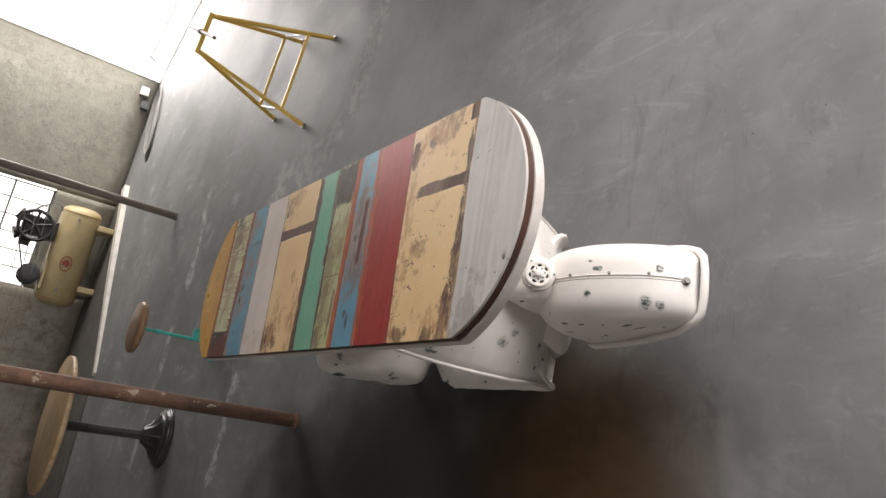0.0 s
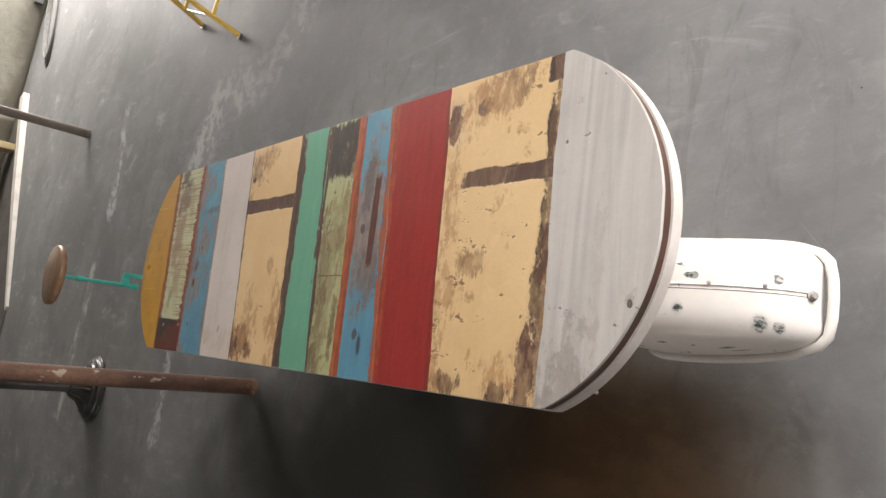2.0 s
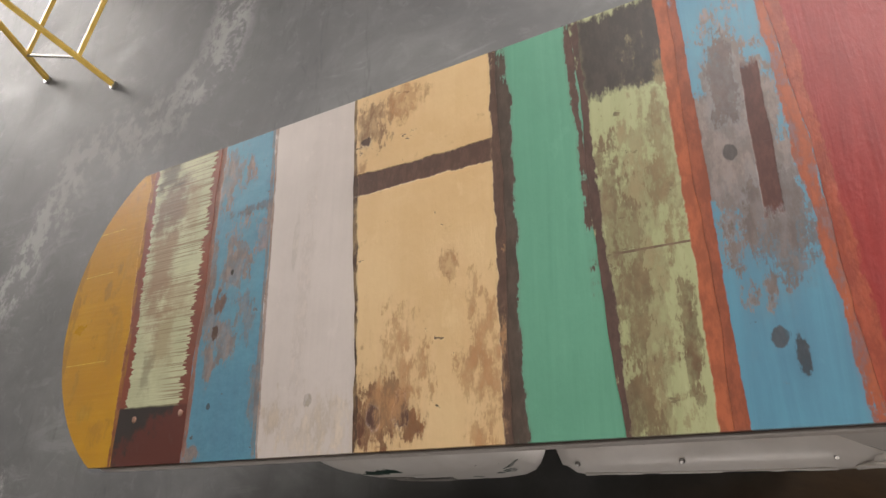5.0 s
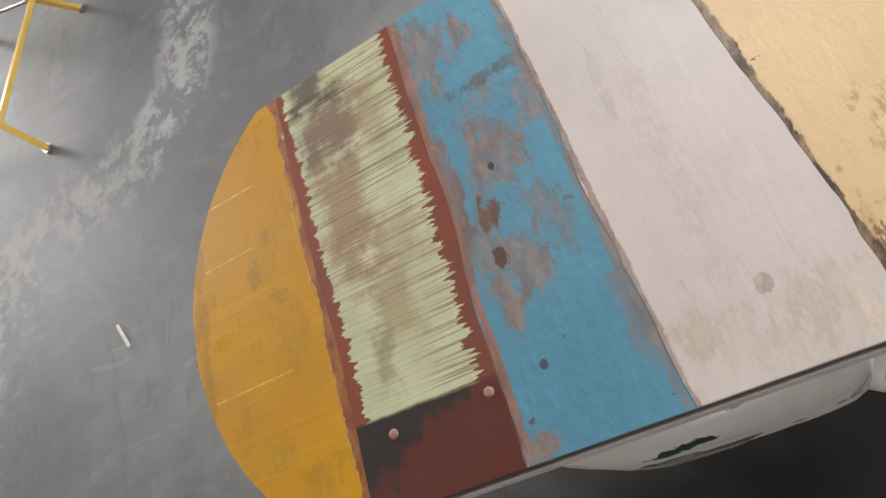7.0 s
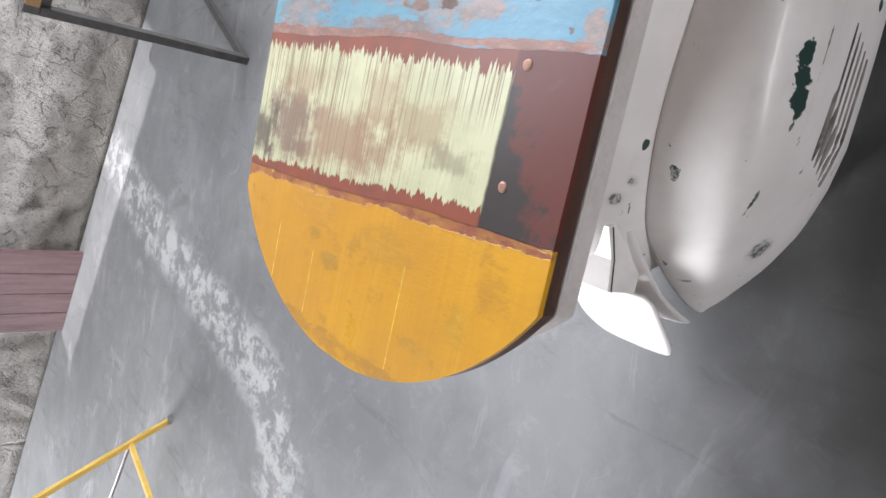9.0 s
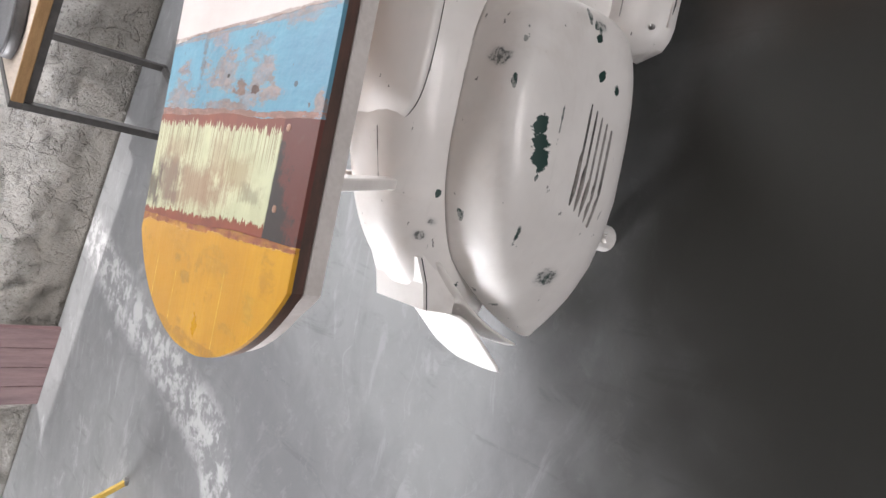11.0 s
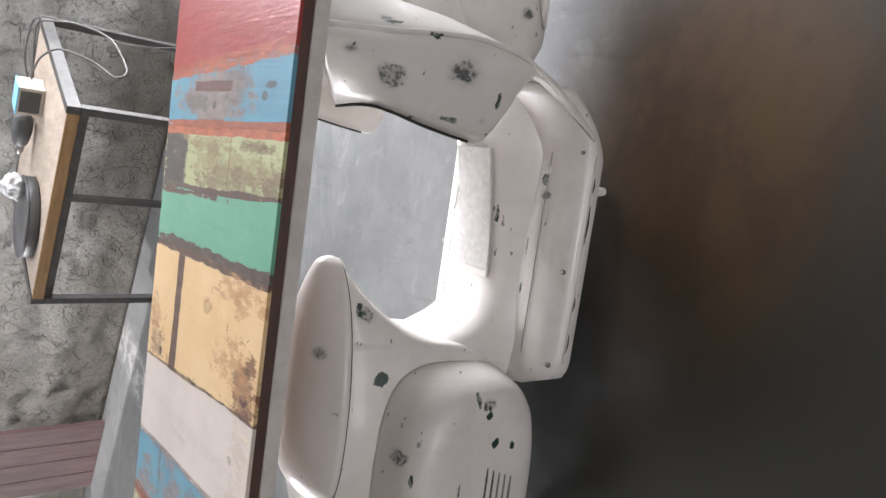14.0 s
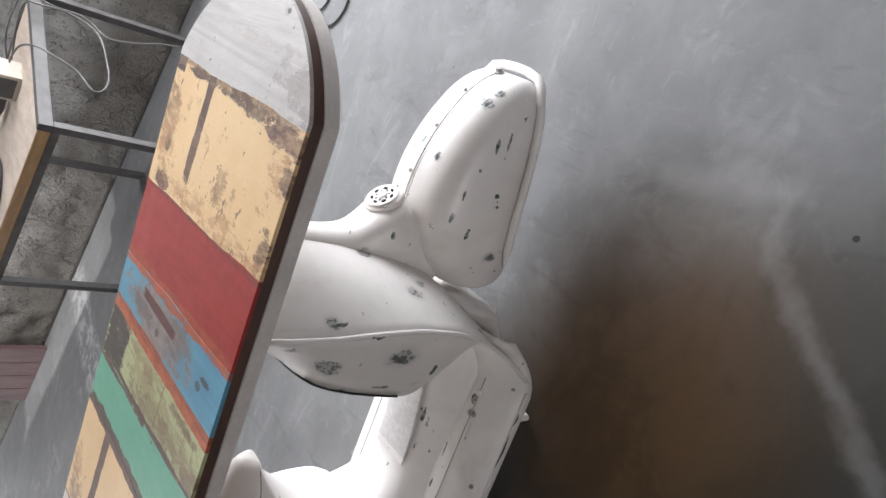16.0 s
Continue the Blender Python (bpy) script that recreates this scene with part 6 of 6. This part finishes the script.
part("pump", box_bm((fly.x - 0.16, fly.y + 0.04, 0.80), (fly.x + 0.16, fly.y + 0.30, 1.30), 0.03), IRON, comp, "black finned pump block")
for k in range(6):
    part("fin", box_bm((fly.x - 0.18, fly.y + 0.03, 1.02 + 0.045 * k), (fly.x + 0.18, fly.y + 0.31, 1.035 + 0.045 * k), 0.003, 1), IRON, comp)
mot = ca + cw * 0.30 + Vector((0, 0, 0.47))
smooth(part("motor", tube_bm([mot + Vector((0, t, 0)) for t in (-0.24, -0.22, 0.15, 0.17)], [0.10, 0.15, 0.15, 0.10], 24), GREY_PLASTIC, comp, "grey electric motor"))
part("motor_plate", box_bm((mot.x - 0.2, mot.y - 0.2, 0.78), (fly.x + 0.2, mot.y + 0.2, 0.82), 0.004, 1), TANK, comp, "cream saddle plate")
for k in range(5):
    part("motor_fin", tube_bm([mot + Vector((0, -0.18 + 0.07 * k, 0)), mot + Vector((0, -0.165 + 0.07 * k, 0))], 0.158, 24), GREY_PLASTIC, comp)
for dx, tilt in ((-0.10, -0.35), (0.10, 0.35)):
    base = Vector((fly.x + dx, fly.y + 0.17, 1.22))
    tip = base + Vector((tilt * 0.2, 0, 0.16))
    part("cylinder", tube_bm([base, base.lerp(tip, 0.75), base.lerp(tip, 0.76), tip], [0.085, 0.085, 0.10, 0.10], 18), IRON, comp, "black finned cylinder")
part("air_filter", tube_bm([Vector((fly.x - 0.27, fly.y + 0.10, 1.12)), Vector((fly.x - 0.27, fly.y + 0.10, 1.27))], 0.07, 16), IRON, comp)
for k in range(4):
    part("guard_bar", tube_bm([Vector((mot.x - 0.05, mot.y - 0.29, 0.84 + 0.13 * k)), Vector((fly.x + 0.26, fly.y - 0.06, 0.88 + 0.15 * k))], 0.007, 6), STEEL, comp, "thin wire of the belt guard")
for t in (0.16, 0.55, L - 0.16):
    part("fitting", tube_bm([ca + cw * t + Vector((-0.03, -0.29, 0.05)), ca + cw * t + Vector((-0.04, -0.335, 0.05))], 0.022, 8), STEEL, comp, "small steel fitting")
part("belt", tube_bm([mot + Vector((-0.05, -0.26, 0.09)), fly + Vector((-0.03, 0, 0.25))], 0.012, 6), IRON, comp)
part("pipe", tube_bm(curve([fly + Vector((0.2, 0.1, 0.1)), fly + Vector((0.34, 0.1, 0.0)), cb + Vector((0.02, -0.1, 0.38)), cb + Vector((-0.06, 0, 0.29))], 12), 0.015, 8), STEEL, comp)

# window in the end wall, with bars, and the bright yard behind
wa, wb = Vector((3.9, 13.0, 0)), Vector((2.25, 13.48, 0))
win = tagged(new("window_1"), "bright window with thin bars in the end wall", "window", kind="structure")
win.location = (3.07, 13.24, 0.95)
FRAME = plain("grey_window_steel", (0.3, 0.3, 0.29), (0.24, 0.24, 0.23), 12, 0.5)
for z in (0.97, 1.55, 2.13):
    part("window_bar", beam_bm(wa + Vector((0, 0.10, z)), wb + Vector((0, 0.10, z)), 0.03, 0.03), FRAME, win)
for k in range(7):
    p = wa.lerp(wb, 0.01 + k * 0.98 / 6) + Vector((0, 0.10, 0))
    part("window_bar", beam_bm(p + Vector((0, 0, 0.955)), p + Vector((0, 0, 2.145)), 0.02, 0.02), FRAME, win)

GLOW = Mat("bright_hazy_yard", 1.0)
GLOW.b.inputs["Emission Color"].default_value = (1.0, 0.985, 0.96, 1)
GLOW.b.inputs["Emission Strength"].default_value = 4.0
GLOW.done((0.8, 0.8, 0.8))
tagged(part("backdrop", join_bm(box_bm((1.0, 15.6, 0.0), (5.0, 15.7, 3.4)), beam_bm((3.93, 15.98, 4.0), (9.93, 6.58, 4.0), 0.1, 8.4, 0.0)), GLOW.m, None), "bright hazy daylight outside the openings", "backdrop", kind="structure")

# kerb assumed along a bright line; dark slab added for the shade behind
tagged(part("kerb", loft_bm([[Vector((x - 0.05, y + w, 0)), Vector((x, y, 0)), Vector((x, y, h)), Vector((x - 0.05, y + w, h))] for x, y, w, h in ((4.15, 12.30, 0.20, 0.08), (2.6, 11.5, 0.15, 0.065), (0.99, 10.62, 0.05, 0.03))]), KERB, None),
       "pale smooth cement kerb along the floor", "kerb", kind="structure")
tagged(part("shade_slab", prism_bm([(4.1, 12.42), (0.9, 10.72), (-8.9, 10.9), (-8.9, 14.2), (2.25, 13.4), (4.2, 12.85)], 0.0, 0.012), SHADE_DARK, None), "dark slab added for the shade before the end wall", "floor strip", kind="structure")

# rods and cables near the gate
rack = thing("rod_rack", (6.7, 11.2, 0), "thin grey steel rods stacked by the gate", "rods")
for k, (z, dx) in enumerate(((0.03, 0.0), (0.16, 0.12), (0.30, 0.22), (0.42, 0.36))):
    part("rod", tube_bm([(7.15 + dx, 10.45, z), (6.25 + dx * 0.6, 12.0, z)], 0.010, 6), STEEL, rack)
part("upright", tube_bm([(6.25, 12.0, 0.0), (6.45, 12.02, 0.46)], 0.012, 6), STEEL, rack)
part("upright", tube_bm([(7.0, 10.7, 0.0), (7.2, 10.75, 0.46)], 0.012, 6), STEEL, rack)
coil = thing("cable_coil", (5.0, 11.7, 0), "grey cable lying in loose loops on the floor", "cable")
for k in range(3):
    pts = [(5.1 + 0.72 * math.cos(a) + 0.05 * k, 11.72 + 0.26 * math.cos(a) + (0.20 + 0.05 * k) * math.sin(a), 0.012 + 0.016 * k) for a in [i * math.tau / 40 for i in range(40)]]
    part("loop", tube_bm(pts, 0.012, 6, True), CORD, coil)
sock = thing("socket_box", (5.85, 12.36, 0), "small white socket box on the end wall", "socket")
part("case", box_bm((5.82, 12.35, 0.12), (5.98, 12.44, 0.26), 0.008), KERB, sock)
part("case", box_bm((5.60, 12.40, 0.06), (5.74, 12.50, 0.18), 0.008), GREY_PLASTIC, sock, "dark plug")

lead = thing("floor_lead", (2.66, 1.15, 0), "black cable lying on the grey floor", "cable")
smooth(part("lead", tube_bm(curve([(2.70, 1.24, 0.006), (2.60, 1.19, 0.006), (2.56, 1.10, 0.006), (2.60, 0.95, 0.006), (2.9, 0.7, 0.006)], 24), 0.005, 6), IRON, lead))
smooth(part("lead", tube_bm(curve([(2.78, 1.18, 0.006), (2.72, 1.12, 0.006), (2.74, 0.98, 0.006), (3.0, 0.75, 0.006)], 20), 0.005, 6), IRON, lead))
chip = thing("offcut", (1.915, 4.65, 0), "small pale offcut of wire on the floor", "offcut")
part("sliver", beam_bm((1.97, 4.68, 0.004), (1.86, 4.62, 0.004), 0.012, 0.007, 0.001), KERB, chip)
